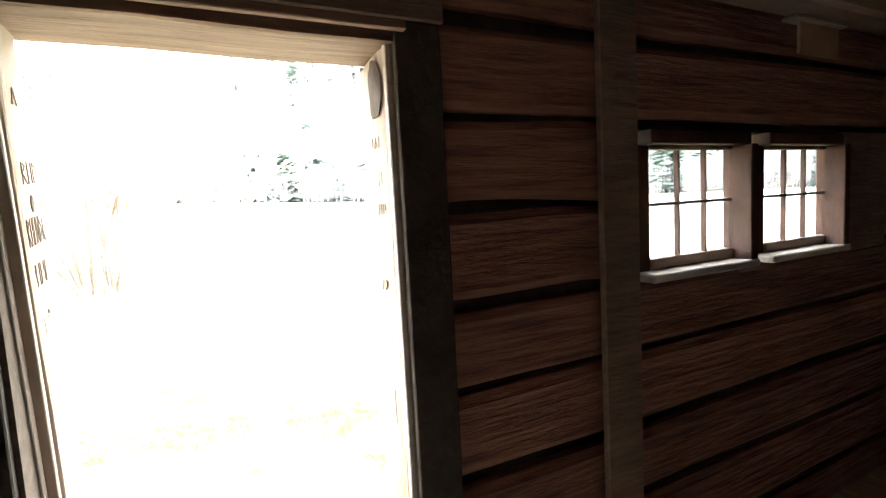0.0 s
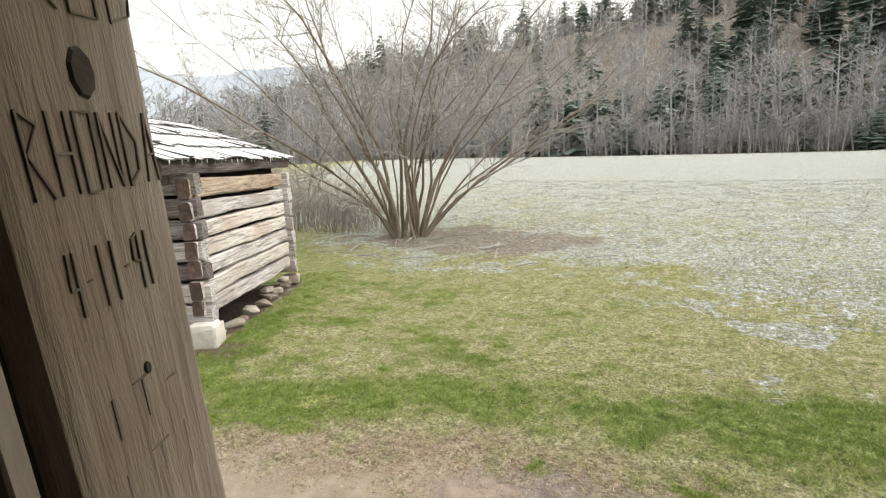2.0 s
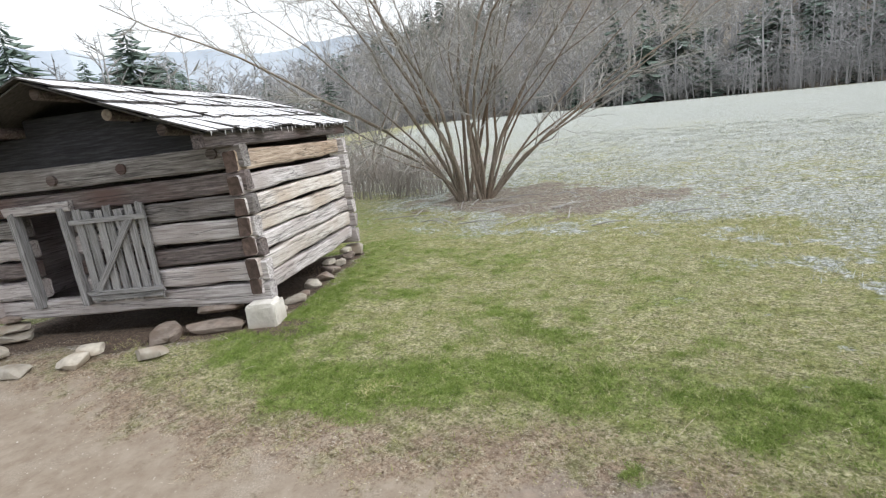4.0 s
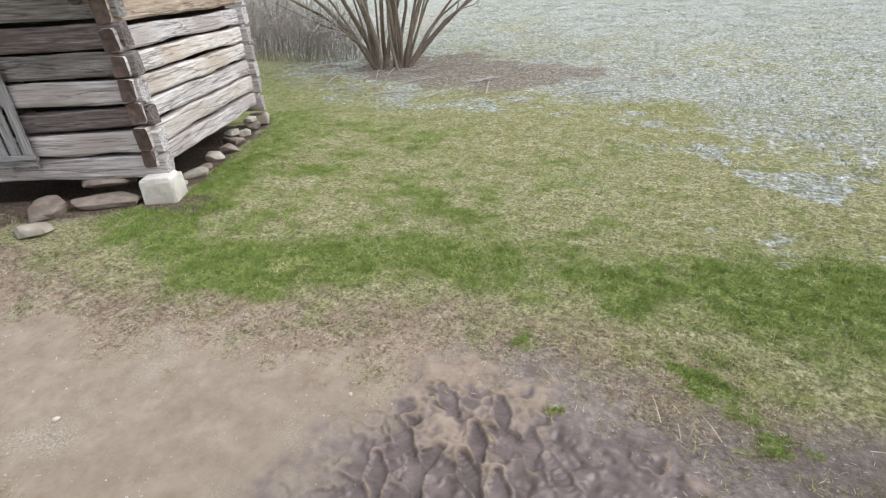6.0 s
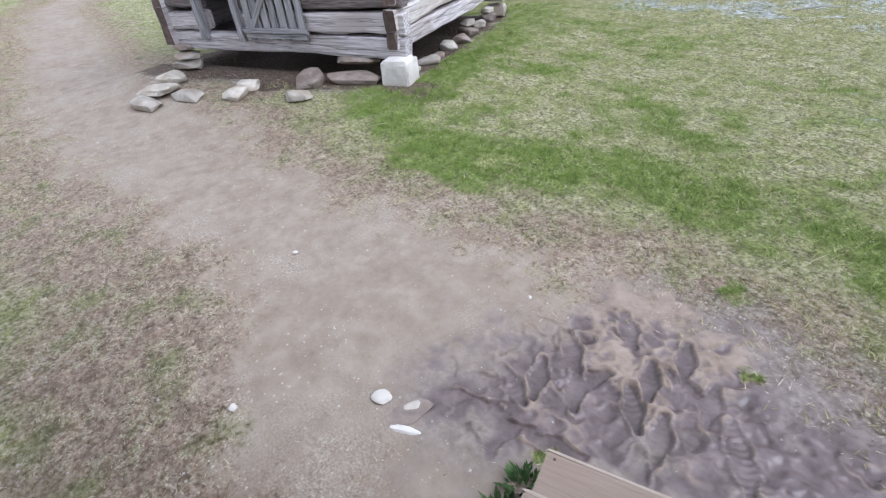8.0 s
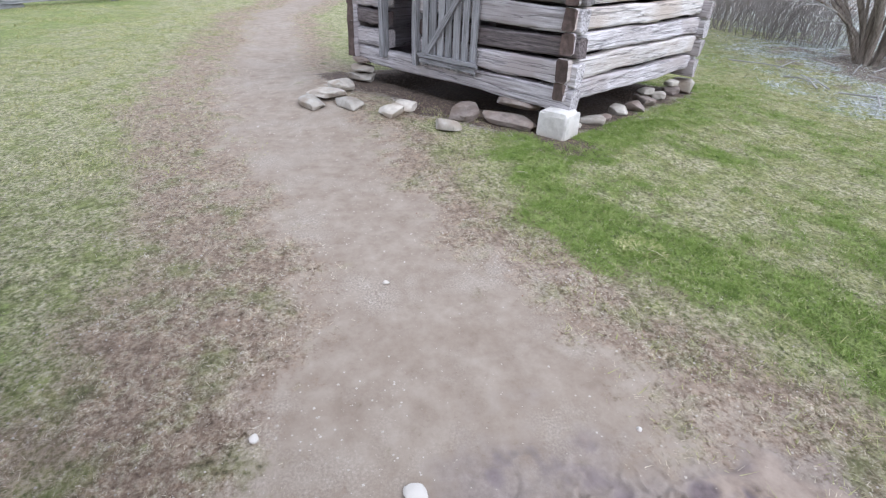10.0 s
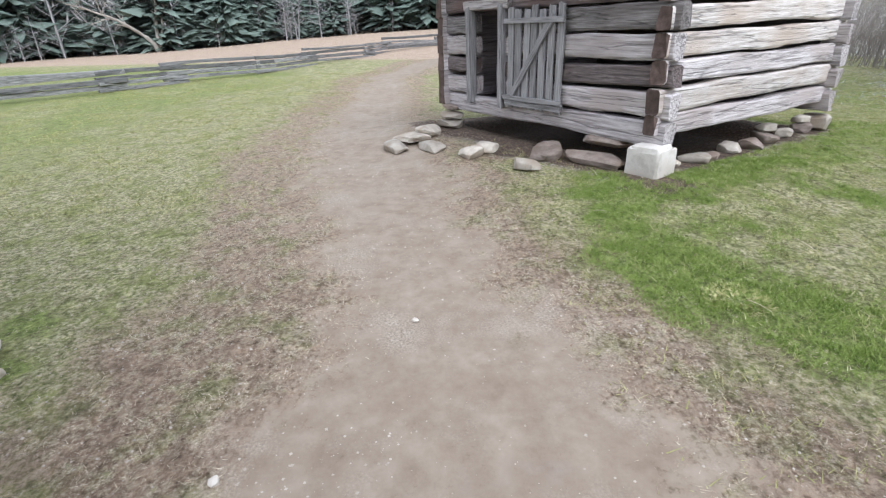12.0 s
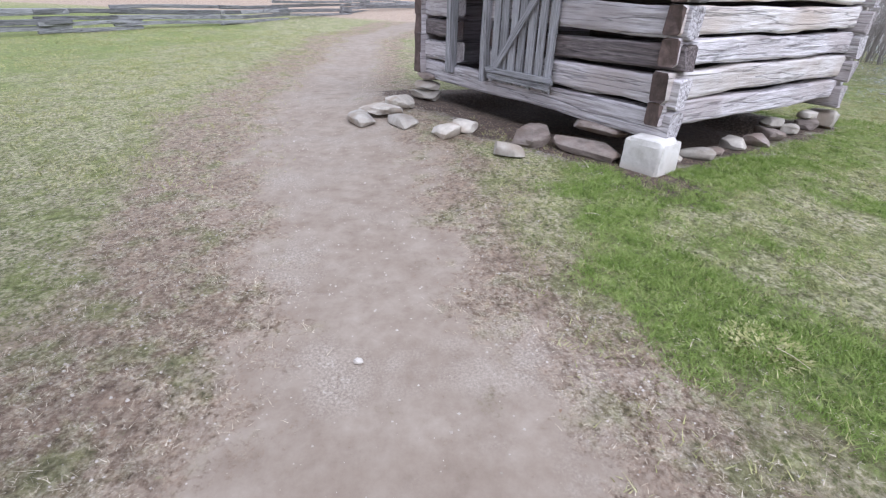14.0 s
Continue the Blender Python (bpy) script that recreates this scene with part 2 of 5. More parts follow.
def box(x0, x1, y0, y1, z0, z1, bevel=0.0):
    bm = bmesh.new()
    bmesh.ops.create_cube(bm, size=1)
    bmesh.ops.scale(bm, vec=(x1 - x0, y1 - y0, z1 - z0), verts=bm.verts)
    bmesh.ops.translate(bm, vec=((x0 + x1) / 2, (y0 + y1) / 2, (z0 + z1) / 2), verts=bm.verts)
    if bevel:
        bmesh.ops.bevel(bm, geom=bm.edges[:], offset=bevel, segments=1, affect="EDGES")
    return bm


def timber(length, height, thick, rng, wob=0.012, cuts=9, taper=0.0, round_=0.22):
    """A hewn log along x: rounded edges, an uneven line and uneven ends."""
    verts, faces = [], []
    r = round_
    prof = [(-1, -1 + r), (-1 + r, -1), (1 - r, -1), (1, -1 + r), (1, 1 - r), (1 - r, 1), (-1 + r, 1), (-1, 1 - r)]
    k = len(prof)
    knots = 2 + max(2, cuts // 4)
    swell, bow, sag = [[rng.uniform(-1, 1) for _ in range(knots + 1)] for _ in range(3)]

    def drift(values, f):
        """A slow, even run through the values."""
        j = min(int(f * (knots - 1)), knots - 2)
        w = f * (knots - 1) - j
        w = w * w * (3 - 2 * w)
        return values[j] * (1 - w) + values[j + 1] * w

    for i in range(cuts + 1):
        f = i / cuts
        h = height * (1 - taper * f) / 2 * (1 + 0.075 * drift(swell, f) + rng.uniform(-0.015, 0.015))
        oy, oz = wob * drift(bow, f), wob * drift(sag, f)
        for a, b in prof:
            verts.append((f * length + (rng.uniform(-0.02, 0.02) if i in (0, cuts) else 0), a * thick / 2 + oy + rng.uniform(-wob, wob) * 0.3, b * h + oz + rng.uniform(-wob, wob) * 0.3))
        if i:
            for j in range(k):
                p, q = (i - 1) * k, i * k
                faces.append((p + j, p + (j + 1) % k, q + (j + 1) % k, q + j))
    faces.append(tuple(range(k - 1, -1, -1)))
    faces.append(tuple(range(cuts * k, cuts * k + k)))
    return mesh_of("timber", verts, faces)


def boulder(sx, sy, sz, rng, flat=0.58, pull=1.0):
    """A worn stone: a squarish ball pulled about, flat underneath."""
    bm = bmesh.new()
    bmesh.ops.create_icosphere(bm, subdivisions=3, radius=1)
    off = Vector((rng.uniform(-50, 50), rng.uniform(-50, 50), rng.uniform(-50, 50)))
    cuts = [(Vector((rng.gauss(0, 1), rng.gauss(0, 1), rng.gauss(0, 1))).normalized(), rng.uniform(0.62, 0.9)) for _ in range(9)] if pull > 0.9 else []
    for v in bm.verts:
        c = v.co.copy()
        p = Vector([math.copysign(abs(t) ** flat, t) for t in c])
        p *= 0.92 + pull * (0.34 * noise.noise(c * 1.0 + off) + 0.12 * noise.noise(c * 2.4 + off)) + 0.03 * noise.noise(c * 6 + off)
        for way, reach in cuts:
            over = p.dot(way) - reach
            if over > 0:
                p -= way * over * 0.9
        v.co = Vector((p.x * sx / 2, p.y * sy / 2, max(p.z, -0.8) * sz / 2))
    me = bpy.data.meshes.new("stone")
    bm.to_mesh(me)
    me.shade_smooth()
    me.set_sharp_from_angle(angle=0.5)
    bm.free()
    return me


def tube(verts, faces, pts, radii, sides=5):
    """Adds a tapered tube through pts to the lists."""
    base = len(verts)
    n = len(pts)
    for i, p in enumerate(pts):
        ahead = (pts[min(i + 1, n - 1)] - pts[max(i - 1, 0)]).normalized()
        a = ahead.orthogonal().normalized()
        b = ahead.cross(a)
        for j in range(sides):
            w = 2 * math.pi * j / sides
            verts.append(p + (a * math.cos(w) + b * math.sin(w)) * radii[i])
        if i:
            for j in range(sides):
                p0, p1 = base + (i - 1) * sides, base + i * sides
                faces.append((p0 + j, p0 + (j + 1) % sides, p1 + (j + 1) % sides, p1 + j))
    faces.append(tuple(range(base + (n - 1) * sides, base + n * sides)))


def hash2(ix, iy, seed):
    h = (ix.astype(np.int64) * 374761393 + iy.astype(np.int64) * 668265263 + seed * 974634777) & 0xFFFFFFFF
    h = ((h ^ (h >> 13)) * 1274126177) & 0xFFFFFFFF
    return ((h ^ (h >> 16)) & 0xFFFF) / 65535.0


def vnoise(x, y, scale, seed=1, octaves=3):
    """Smooth value noise from 0 to 1."""
    out, amp, tot = 0, 1.0, 0
    for o in range(octaves):
        X, Y = x * scale * 2**o, y * scale * 2**o
        ix, iy = np.floor(X), np.floor(Y)
        fx, fy = X - ix, Y - iy
        fx, fy = fx * fx * (3 - 2 * fx), fy * fy * (3 - 2 * fy)
        s = seed + 7 * o
        a = hash2(ix, iy, s) * (1 - fx) + hash2(ix + 1, iy, s) * fx
        b = hash2(ix, iy + 1, s) * (1 - fx) + hash2(ix + 1, iy + 1, s) * fx
        out, tot, amp = out + amp * (a * (1 - fy) + b * fy), tot + amp, amp / 2
    return out / tot


def smooth(a, b, x):
    t = np.clip((x - a) / (b - a), 0, 1)
    return t * t * (3 - 2 * t)


def along(x, y, line):
    """Distance to a line of (x, y, half width), less the half width there."""
    best = np.full(np.shape(x), 1e9)
    for (x0, y0, w0), (x1, y1, w1) in zip(line, line[1:]):
        dx, dy = x1 - x0, y1 - y0
        f = np.clip(((x - x0) * dx + (y - y0) * dy) / (dx * dx + dy * dy), 0, 1)
        best = np.minimum(best, np.hypot(x - x0 - f * dx, y - y0 - f * dy) - (w0 + f * (w1 - w0)))
    return best


# ---- the plan ----
# cabin: s along the front wall, m outward, z up
CABIN = pose(-0.628, 1.355, 0, 0, 0, 28.5)
FLOOR = 0.66
# crib: x along its front from the corner by the lawn, y along its side
CRIB = Matrix.Translation((-6.303, 4.416, 0)) @ Matrix(((-0.852, -0.523, 0, 0), (-0.523, 0.852, 0, 0), (0, 0, 1, 0), (0, 0, 0, 1)))
CRIB_YAW = 31.5
CX, CY = (-0.852, -0.523), (-0.523, 0.852)
FRONT, SIDE = 3.9, 3.46


def crib_at(u, v, z=0.0):
    return Vector((-6.303 + CX[0] * u + CY[0] * v, 4.416 + CX[1] * u + CY[1] * v, z))


TREE = (-9.96, 13.63)
PATH_LINE = [(-1.5, 2.75, 1.0), (-2.7, 2.4, 1.02), (-3.3, 2.32, 0.9), (-4.3, 2.13, 0.72), (-5.3, 1.92, 0.68), (-6.4, 1.66, 0.8), (-8.0, 1.45, 0.87), (-10.2, 0.93, 0.78), (-13.4, 0.9, 0.66), (-19, 0.7, 0.7), (-24, 1.9, 0.6), (-30, 5, 0.6)]
DAMP_LINE = [(-2.05, 2.4, 0.15), (-1.9, 2.8, 0.35), (-1.5, 3.2, 0.5), (-0.8, 3.1, 0.5), (-0.1, 3.3, 0.55), (0.5, 3.5, 0.5)]
MUD_LINE = [(-2.0, 2.4, 0.14), (-1.98, 2.75, 0.38), (-1.7, 3.1, 0.5), (-1.3, 3.1, 0.38), (-0.75, 3.2, 0.28)]
GREEN_LINE = [(-6.3, 4.0, 0.35), (-5.3, 3.75, 0.2), (-4.4, 3.8, 0.28), (-3.85, 4.2, 0.3), (-3.2, 4.65, 0.35), (-2.55, 4.9, 0.22), (-1.5, 5.05, 0.35), (-0.5, 5.3, 0.6), (1.5, 5.6, 0.9)]
CRIB_GREEN = [(-6.0, 4.1, 0.25), (-6.3, 4.9, 0.25), (-7.1, 6.3, 0.32), (-8.3, 8.4, 0.4)]
FROST_LINE = [(-16.0, 12.4), (-12.4, 11.6), (-6.5, 9.9), (-3.8, 10.4), (-1.9, 9.9), (-0.6, 7.6), (2.0, 6.6), (8.0, 5.0)]
rng0 = random.Random(5)
PRINTS = [  # x, y, turn, depth
    (-2.02, 2.7, 2.2, 1.1), (-1.86, 2.8, 2.3, 1.2), (-2.31, 2.76, 2.0, 0.6), (-1.97, 3.32, 2.5, 0.9), (-1.65, 3.36, 2.1, 0.7), (-1.68, 3.12, 2.2, 0.9), (-1.62, 2.93, 2.4, 1.0),
    (-1.45, 2.9, 2.1, 0.8), (-2.07, 2.3, 1.2, 0.6), (-1.9, 2.32, 2.3, 0.8), (-2.2, 2.44, 0.9, 0.7), (-2.05, 2.97, 2.6, 0.9), (-1.42, 3.22, 2.0, 0.5), (-1.15, 3.05, 2.3, 0.5)]
for _ in range(16):
    f = rng0.random()
    PRINTS.insert(0, (-2.4 + 1.3 * f + rng0.uniform(-0.2, 0.2), 2.4 + 0.75 * f + rng0.uniform(-0.3, 0.45), rng0.uniform(-1.5, 1.5) + 2.2, rng0.choice((0.9, 0.6, 0.4))))
TUFTS = [(-1.83, 3.99, 0.13), (-1.37, 3.54, 0.11), (-0.97, 4.3, 0.13), (-0.88, 4.19, 0.1), (-0.72, 4.09, 0.17), (-0.46, 3.98, 0.22), (-0.36, 3.8, 0.18), (-0.8, 3.06, 0.12), (-0.51, 3.12, 0.13), (-0.53, 3.26, 0.12), (-0.42, 3.17, 0.12), (-0.38, 3.02, 0.15), (-0.86, 2.9, 0.07), (-1.66, 2.26, 0.10), (-1.7, 2.38, 0.08), (-1.6, 2.1, 0.11), (-1.5, 1.98, 0.1), (-0.78, 2.72, 0.08), (-4.0, -0.3, 0.35), (-3.6, 0.0, 0.2)]
YAWS = [-180, -60, -20, -6, 5, 18, 30, 42, 52, 62, 75, 85, 95, 112, 129, 150, 180]
RISES = [1.0, 1.2, 1.6, 1.8, 2.5, 3.4, 4.2, 4.8, 4.5, 3.5, 2.6, 2.0, 1.6, 0.3, -0.4, 0.4, 1.0]
HILLS = [15, 22, 56, 62, 63, 55, 48, 36, 24, 8, 12, 14, 14, 14, 14, 14, 15]


def crib_gap(x, y):
    """Distance from the crib's outline, 0 within it."""
    dx, dy = x + 6.303, y - 4.416
    u, v = dx * CX[0] + dy * CX[1], dx * CY[0] + dy * CY[1]
    return np.hypot(np.maximum(np.abs(u - FRONT / 2) - FRONT / 2, 0), np.maximum(np.abs(v - SIDE / 2) - SIDE / 2, 0))


def crib_depth(x, y):
    """How far inside the crib's outline a place lies, 0 outside."""
    dx, dy = x + 6.303, y - 4.416
    u, v = dx * CX[0] + dy * CX[1], dx * CY[0] + dy * CY[1]
    return np.maximum(np.minimum(FRONT / 2 - np.abs(u - FRONT / 2), SIDE / 2 - np.abs(v - SIDE / 2)), 0)


def mud_relief(x, y):
    """Trodden mud: torn ridges and shoe prints pressed one into another."""
    ridge = 1 - 2 * np.abs(vnoise(x, y, 12.0, 23, 3) - 0.5)
    m = 0.022 * (vnoise(x, y, 3.2, 21) - 0.55) + 0.036 * (ridge - 0.8)
    torn = vnoise(x, y, 14.0, 25, 2)
    for px, py, a, deep in PRINTS:
        c, s = math.cos(a), math.sin(a)
        lx, ly = (x - px) * c + (y - py) * s, -(x - px) * s + (y - py) * c
        waist = 0.046 + 0.012 * np.cos(np.clip(lx / 0.14, -1, 1) * 4.6) + 0.006 * np.clip(lx / 0.14, -1, 1)
        e = (np.abs(lx / 0.145) ** 2.6 + np.abs(ly / waist) ** 2.6) ** (1 / 2.6) + 0.16 * (torn - 0.5)
        sole = -0.020 * deep - 0.004 * (np.sin(lx * 190 + 1.2 * np.cos(ly * 60)) > 0.2) + 0.010 * (lx / 0.14) * deep
        within = 1 - smooth(0.9, 1.0, e)
        m = m * (1 - within) + sole * within + 0.022 * deep * np.exp(-(((e - 1.12) / 0.09) ** 2)) * smooth(0.3, 0.6, torn)
    return m


def ground_height(x, y, fine=False):
    x, y = np.asarray(x, float), np.asarray(y, float)
    r = np.hypot(x, y)
    yaw = np.degrees(np.arctan2(-x, y))
    h = smooth(14, 90, r) * 0.35 * np.interp(yaw, YAWS, RISES) + np.clip((r - 14) / 76, 0, 1) * 0.65 * np.interp(yaw, YAWS, RISES)
    h = h + smooth(92, 250, r) * np.interp(yaw, YAWS, HILLS)
    # The hollow under the crib is added to put shade below it.
    h = h + 0.13 * (1 - smooth(0.0, 2.4, crib_gap(x, y))) - 0.2 * smooth(0.1, 0.6, crib_depth(x, y))
    h = h + 0.05 * (vnoise(x, y, 0.35, 3) - 0.5) * smooth(1, 6, np.abs(along(x, y, PATH_LINE)))
    if fine:
        near = r < 30
        h = h + np.where(near, 0.018 * (vnoise(x, y, 4.0, 11) - 0.5), 0)
        wet = 1 - smooth(-0.15, 0.22, along(x, y, MUD_LINE) + 0.3 * (vnoise(x, y, 5.0, 29) - 0.5))
        h = h + wet * mud_relief(x, y)
    return h


def masks(x, y):
    """How much of each ground cover lies at a place."""
    n1, n2 = vnoise(x, y, 1.6, 31) - 0.5, vnoise(x, y, 0.5, 41) - 0.5
    n3, n4 = vnoise(x, y, 6.0, 51) - 0.5, vnoise(x, y, 3.0, 61) - 0.5
    far = np.hypot(x, y)
    gap = along(x, y, PATH_LINE)
    dirt = 1 - smooth(-0.5, 0.45, gap + 0.6 * n1 + 0.5 * n3)
    dirt = np.maximum(dirt, (1 - smooth(0.9, 1.6, np.hypot(x + 1.0, y - 2.3) + 0.5 * n1 + 0.4 * n3)))
    v = (x + 6.303) * CY[0] + (y - 4.416) * CY[1]
    dirt = np.maximum(dirt, 1 - smooth(0.1, 0.6, crib_gap(x, y) + 0.4 * n1 + np.where(v > 0, 0.35, 0)))
    mud = 1 - smooth(-0.3, 0.35, along(x, y, MUD_LINE) + 0.7 * n1 + 0.7 * n3)
    thin = 1 - smooth(0.2, 1.7, gap + 0.9 * n1 + 0.6 * n4 + np.where(y < 1.5, -0.1, 0.35))
    green = np.maximum(1 - smooth(-0.3, 0.45, along(x, y, GREEN_LINE) + 1.1 * n1 + 0.8 * n4), 1 - smooth(-0.3, 0.5, along(x, y, CRIB_GREEN) + 1.0 * n1 + 0.6 * n4))
    left = smooth(0.5, 5, -y - 0.05 * x - 1.0 + 3 * n2) * smooth(-26, -20, x - y * 0.6)
    green = np.maximum(green, left * np.clip(0.66 + 0.9 * n2 + 0.8 * n1, 0, 0.9))
    lawn = smooth(3.4, 4.6, y) * (1 - smooth(8.0, 11, y + 0.25 * x + 1))
    green = np.maximum(green, np.clip(lawn * (0.16 + 1.0 * n1 + 1.2 * n4 + 0.6 * n3 - 0.05 * (x + 3.5)), 0, 0.9))
    tufts = np.zeros_like(x)
    for tx, ty, tr in TUFTS:
        tufts = np.maximum(tufts, 1 - smooth(tr * 0.1, tr * 0.95, np.hypot(x - tx, y - ty) + 0.3 * n3))
    green = np.maximum(green * (1 - 0.9 * dirt), tufts)
    mud = mud * (1 - tufts)
    damp = (1 - smooth(-0.2, 0.6, along(x, y, DAMP_LINE) + 0.5 * n1 + 0.5 * n3)) * (1 - tufts)
    # Brown soil round the crib, with the shade beneath it painted in.
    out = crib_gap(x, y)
    soil_shade = 1 - smooth(0.3, 0.75, out + 0.6 * n1 + 0.3 * n3 + np.where((v > 0.1) & (out > 0), 0.45, 0))
    dirt = dirt * (1 - tufts)
    fl = np.interp(x, [p[0] for p in FROST_LINE], [p[1] for p in FROST_LINE])
    frost = smooth(-1.8, 3.0, y - fl + 5.0 * n2 + 3.0 * n1 + 2 * n4) * (0.5 + 0.35 * n2 + 0.2 * n1 + 0.24 * smooth(4, 40, y - fl))
    frost = np.maximum(frost, 0.75 * smooth(0.06, 0.26, n1 + 0.5 * n4) * smooth(-4.0, 0.5, x) * smooth(4.8, 7.0, y))
    frost = np.maximum(frost, 0.62 * smooth(0.0, 0.3, 0.12 + n1 + 0.6 * n4) * (1 - smooth(0.5, 1.3, np.abs(y - fl - 0.6))) * smooth(-10, -7, x))
    frost = frost * smooth(-30, -16, x + 0.5 * y) * (1 - smooth(86, 94, far))
    litter = 1 - smooth(0.6, 1.15, np.hypot((x - TREE[0] - 1.9) / 4.6, (y - TREE[1] - 0.1) / 2.3) + 1.0 * n1 + 0.8 * n4 + 0.5 * n2)
    litter = np.maximum(litter, smooth(86, 94, far))
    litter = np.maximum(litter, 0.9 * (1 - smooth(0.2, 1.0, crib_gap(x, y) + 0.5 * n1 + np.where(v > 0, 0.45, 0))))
    tan = smooth(-24, -30, x - 0.55 * y) * (y < 25) * (1 - smooth(86, 94, far))
    return dict(dirt=dirt, mud=mud, damp=damp, soil_shade=soil_shade, thin=thin, green=green, frost=np.clip(frost, 0, 1), litter=litter, tan=tan)


def steps_between(stops):
    """Grid lines from (place, step) stops, the step growing evenly between them."""
    out = [stops[0][0]]
    for (a, sa), (b, sb) in zip(stops, stops[1:]):
        while out[-1] < b - 1e-6:
            f = (out[-1] - a) / (b - a)
            out.append(min(b, out[-1] + sa * (sb / sa) ** f))
    return np.array(out)


gx = steps_between([(-2600, 500), (-300, 30), (-60, 6), (-16, 0.6), (-9, 0.08), (-2.8, 0.05), (-2.7, 0.0095), (-0.6, 0.0095), (-0.5, 0.05), (1.5, 0.12), (14, 0.8), (60, 6), (300, 30), (2600, 500)])
gy = steps_between([(-2600, 500), (-300, 30), (-60, 6), (-8, 0.6), (-0.5, 0.08), (1.9, 0.04), (1.95, 0.0095), (3.75, 0.0095), (3.8, 0.05), (8, 0.09), (20, 0.6), (60, 4), (300, 25), (2600, 500)])
GX, GY = np.meshgrid(gx, gy, indexing="ij")
px, py = GX.ravel(), GY.ravel()
pz = ground_height(px, py, True)
ni, nj = GX.shape
idx = np.arange(ni * nj).reshape(ni, nj)
a, b, c, d = idx[:-1, :-1].ravel(), idx[1:, :-1].ravel(), idx[1:, 1:].ravel(), idx[:-1, 1:].ravel()
ground_mat = bpy.data.materials.new("ground_cover")
ground_me = big_mesh("ground", np.c_[px, py, pz], np.r_[np.c_[a, b, c], np.c_[a, c, d]], ground_mat)
ground_me.shade_smooth()
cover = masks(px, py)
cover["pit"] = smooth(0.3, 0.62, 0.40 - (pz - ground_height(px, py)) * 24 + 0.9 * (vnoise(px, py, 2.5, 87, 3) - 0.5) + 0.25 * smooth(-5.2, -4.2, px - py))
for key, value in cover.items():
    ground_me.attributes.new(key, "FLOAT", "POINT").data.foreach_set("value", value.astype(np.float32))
ground = new("ground", ground_me)
tagged(ground, "winter lawn and frosted field with a bare dirt path", "ground", kind="structure")


def ground_nodes():
    ground_mat.use_nodes = True
    n, l = ground_mat.node_tree.nodes, ground_mat.node_tree.links
    bsdf = n["Principled BSDF"]
    tc = n.new("ShaderNodeTexCoord")

    def tex(scale, detail=6, rough=0.65):
        t = n.new("ShaderNodeTexNoise")
        t.inputs["Scale"].default_value, t.inputs["Detail"].default_value, t.inputs["Roughness"].default_value = scale, detail, rough
        l.new(tc.outputs["Object"], t.inputs["Vector"])
        return t.outputs["Fac"]

    def ramp(fac, cols, lo=0.32, hi=0.68):
        r = n.new("ShaderNodeValToRGB")
        e = r.color_ramp.elements
        while len(e) < len(cols):
            e.new(0.5)
        for k, col in enumerate(cols):
            e[k].position, e[k].color = lo + (hi - lo) * k / (len(cols) - 1), (*col, 1)
        l.new(fac, r.inputs["Fac"])
        return r.outputs["Color"]

    def mix(fac, c1, c2):
        m = n.new("ShaderNodeMixRGB")
        l.new(fac, m.inputs["Fac"])
        l.new(c1, m.inputs["Color1"])
        l.new(c2, m.inputs["Color2"])
        return m.outputs["Color"]

    def edge(key, grain, push=0.5, lo=0.35, hi=0.65):
        """A cover's share, broken up by grain along its border."""
        at = n.new("ShaderNodeAttribute")
        at.attribute_name = key
        ma = n.new("ShaderNodeMath")
        ma.operation = "MULTIPLY_ADD"
        l.new(grain, ma.inputs[0])
        ma.inputs[1].default_value = push
        sub = n.new("ShaderNodeMath")
        sub.operation = "SUBTRACT"
        sub.inputs[1].default_value = push / 2
        l.new(at.outputs["Fac"], ma.inputs[2])
        l.new(ma.outputs[0], sub.inputs[0])
        mr = n.new("ShaderNodeMapRange")
        mr.inputs["From Min"].default_value, mr.inputs["From Max"].default_value = lo, hi
        l.new(sub.outputs[0], mr.inputs["Value"])
        return mr.outputs[0]

    fine, mid, blades, broad = tex(34, 8, 0.7), tex(7, 6), tex(75, 4, 0.7), tex(1.1, 4)
    tuft, patch = tex(17, 6, 0.72), tex(3.2, 5, 0.6)
    black, white = (0, 0, 0), (1, 1, 1)
    lawn = mix(ramp(tuft, [black, white], 0.42, 0.58), ramp(fine, [(0.09, 0.105, 0.034), (0.235, 0.252, 0.098), (0.43, 0.435, 0.22)]), ramp(fine, [(0.17, 0.145, 0.08), (0.41, 0.37, 0.225), (0.70, 0.65, 0.49)]))
    lawn = mix(ramp(patch, [black, white], 0.46, 0.64), lawn, ramp(tuft, [(0.10, 0.12, 0.028), (0.215, 0.24, 0.075), (0.37, 0.385, 0.17)]))
    green = ramp(fine, [(0.065, 0.092, 0.018), (0.19, 0.245, 0.058), (0.36, 0.40, 0.15)])
    packed = mix(ramp(patch, [black, white], 0.4, 0.62), ramp(mid, [(0.220, 0.172, 0.130), (0.265, 0.212, 0.162), (0.305, 0.249, 0.193)]), ramp(mid, [(0.255, 0.205, 0.158), (0.308, 0.254, 0.199), (0.355, 0.300, 0.240)]))
    dirt = mix(ramp(broad, [black, white], 0.5, 0.66), packed, ramp(blades, [(0.20, 0.163, 0.127), (0.31, 0.26, 0.207), (0.47, 0.415, 0.35)]))
    at = n.new("ShaderNodeAttribute")
    at.attribute_name = "pit"
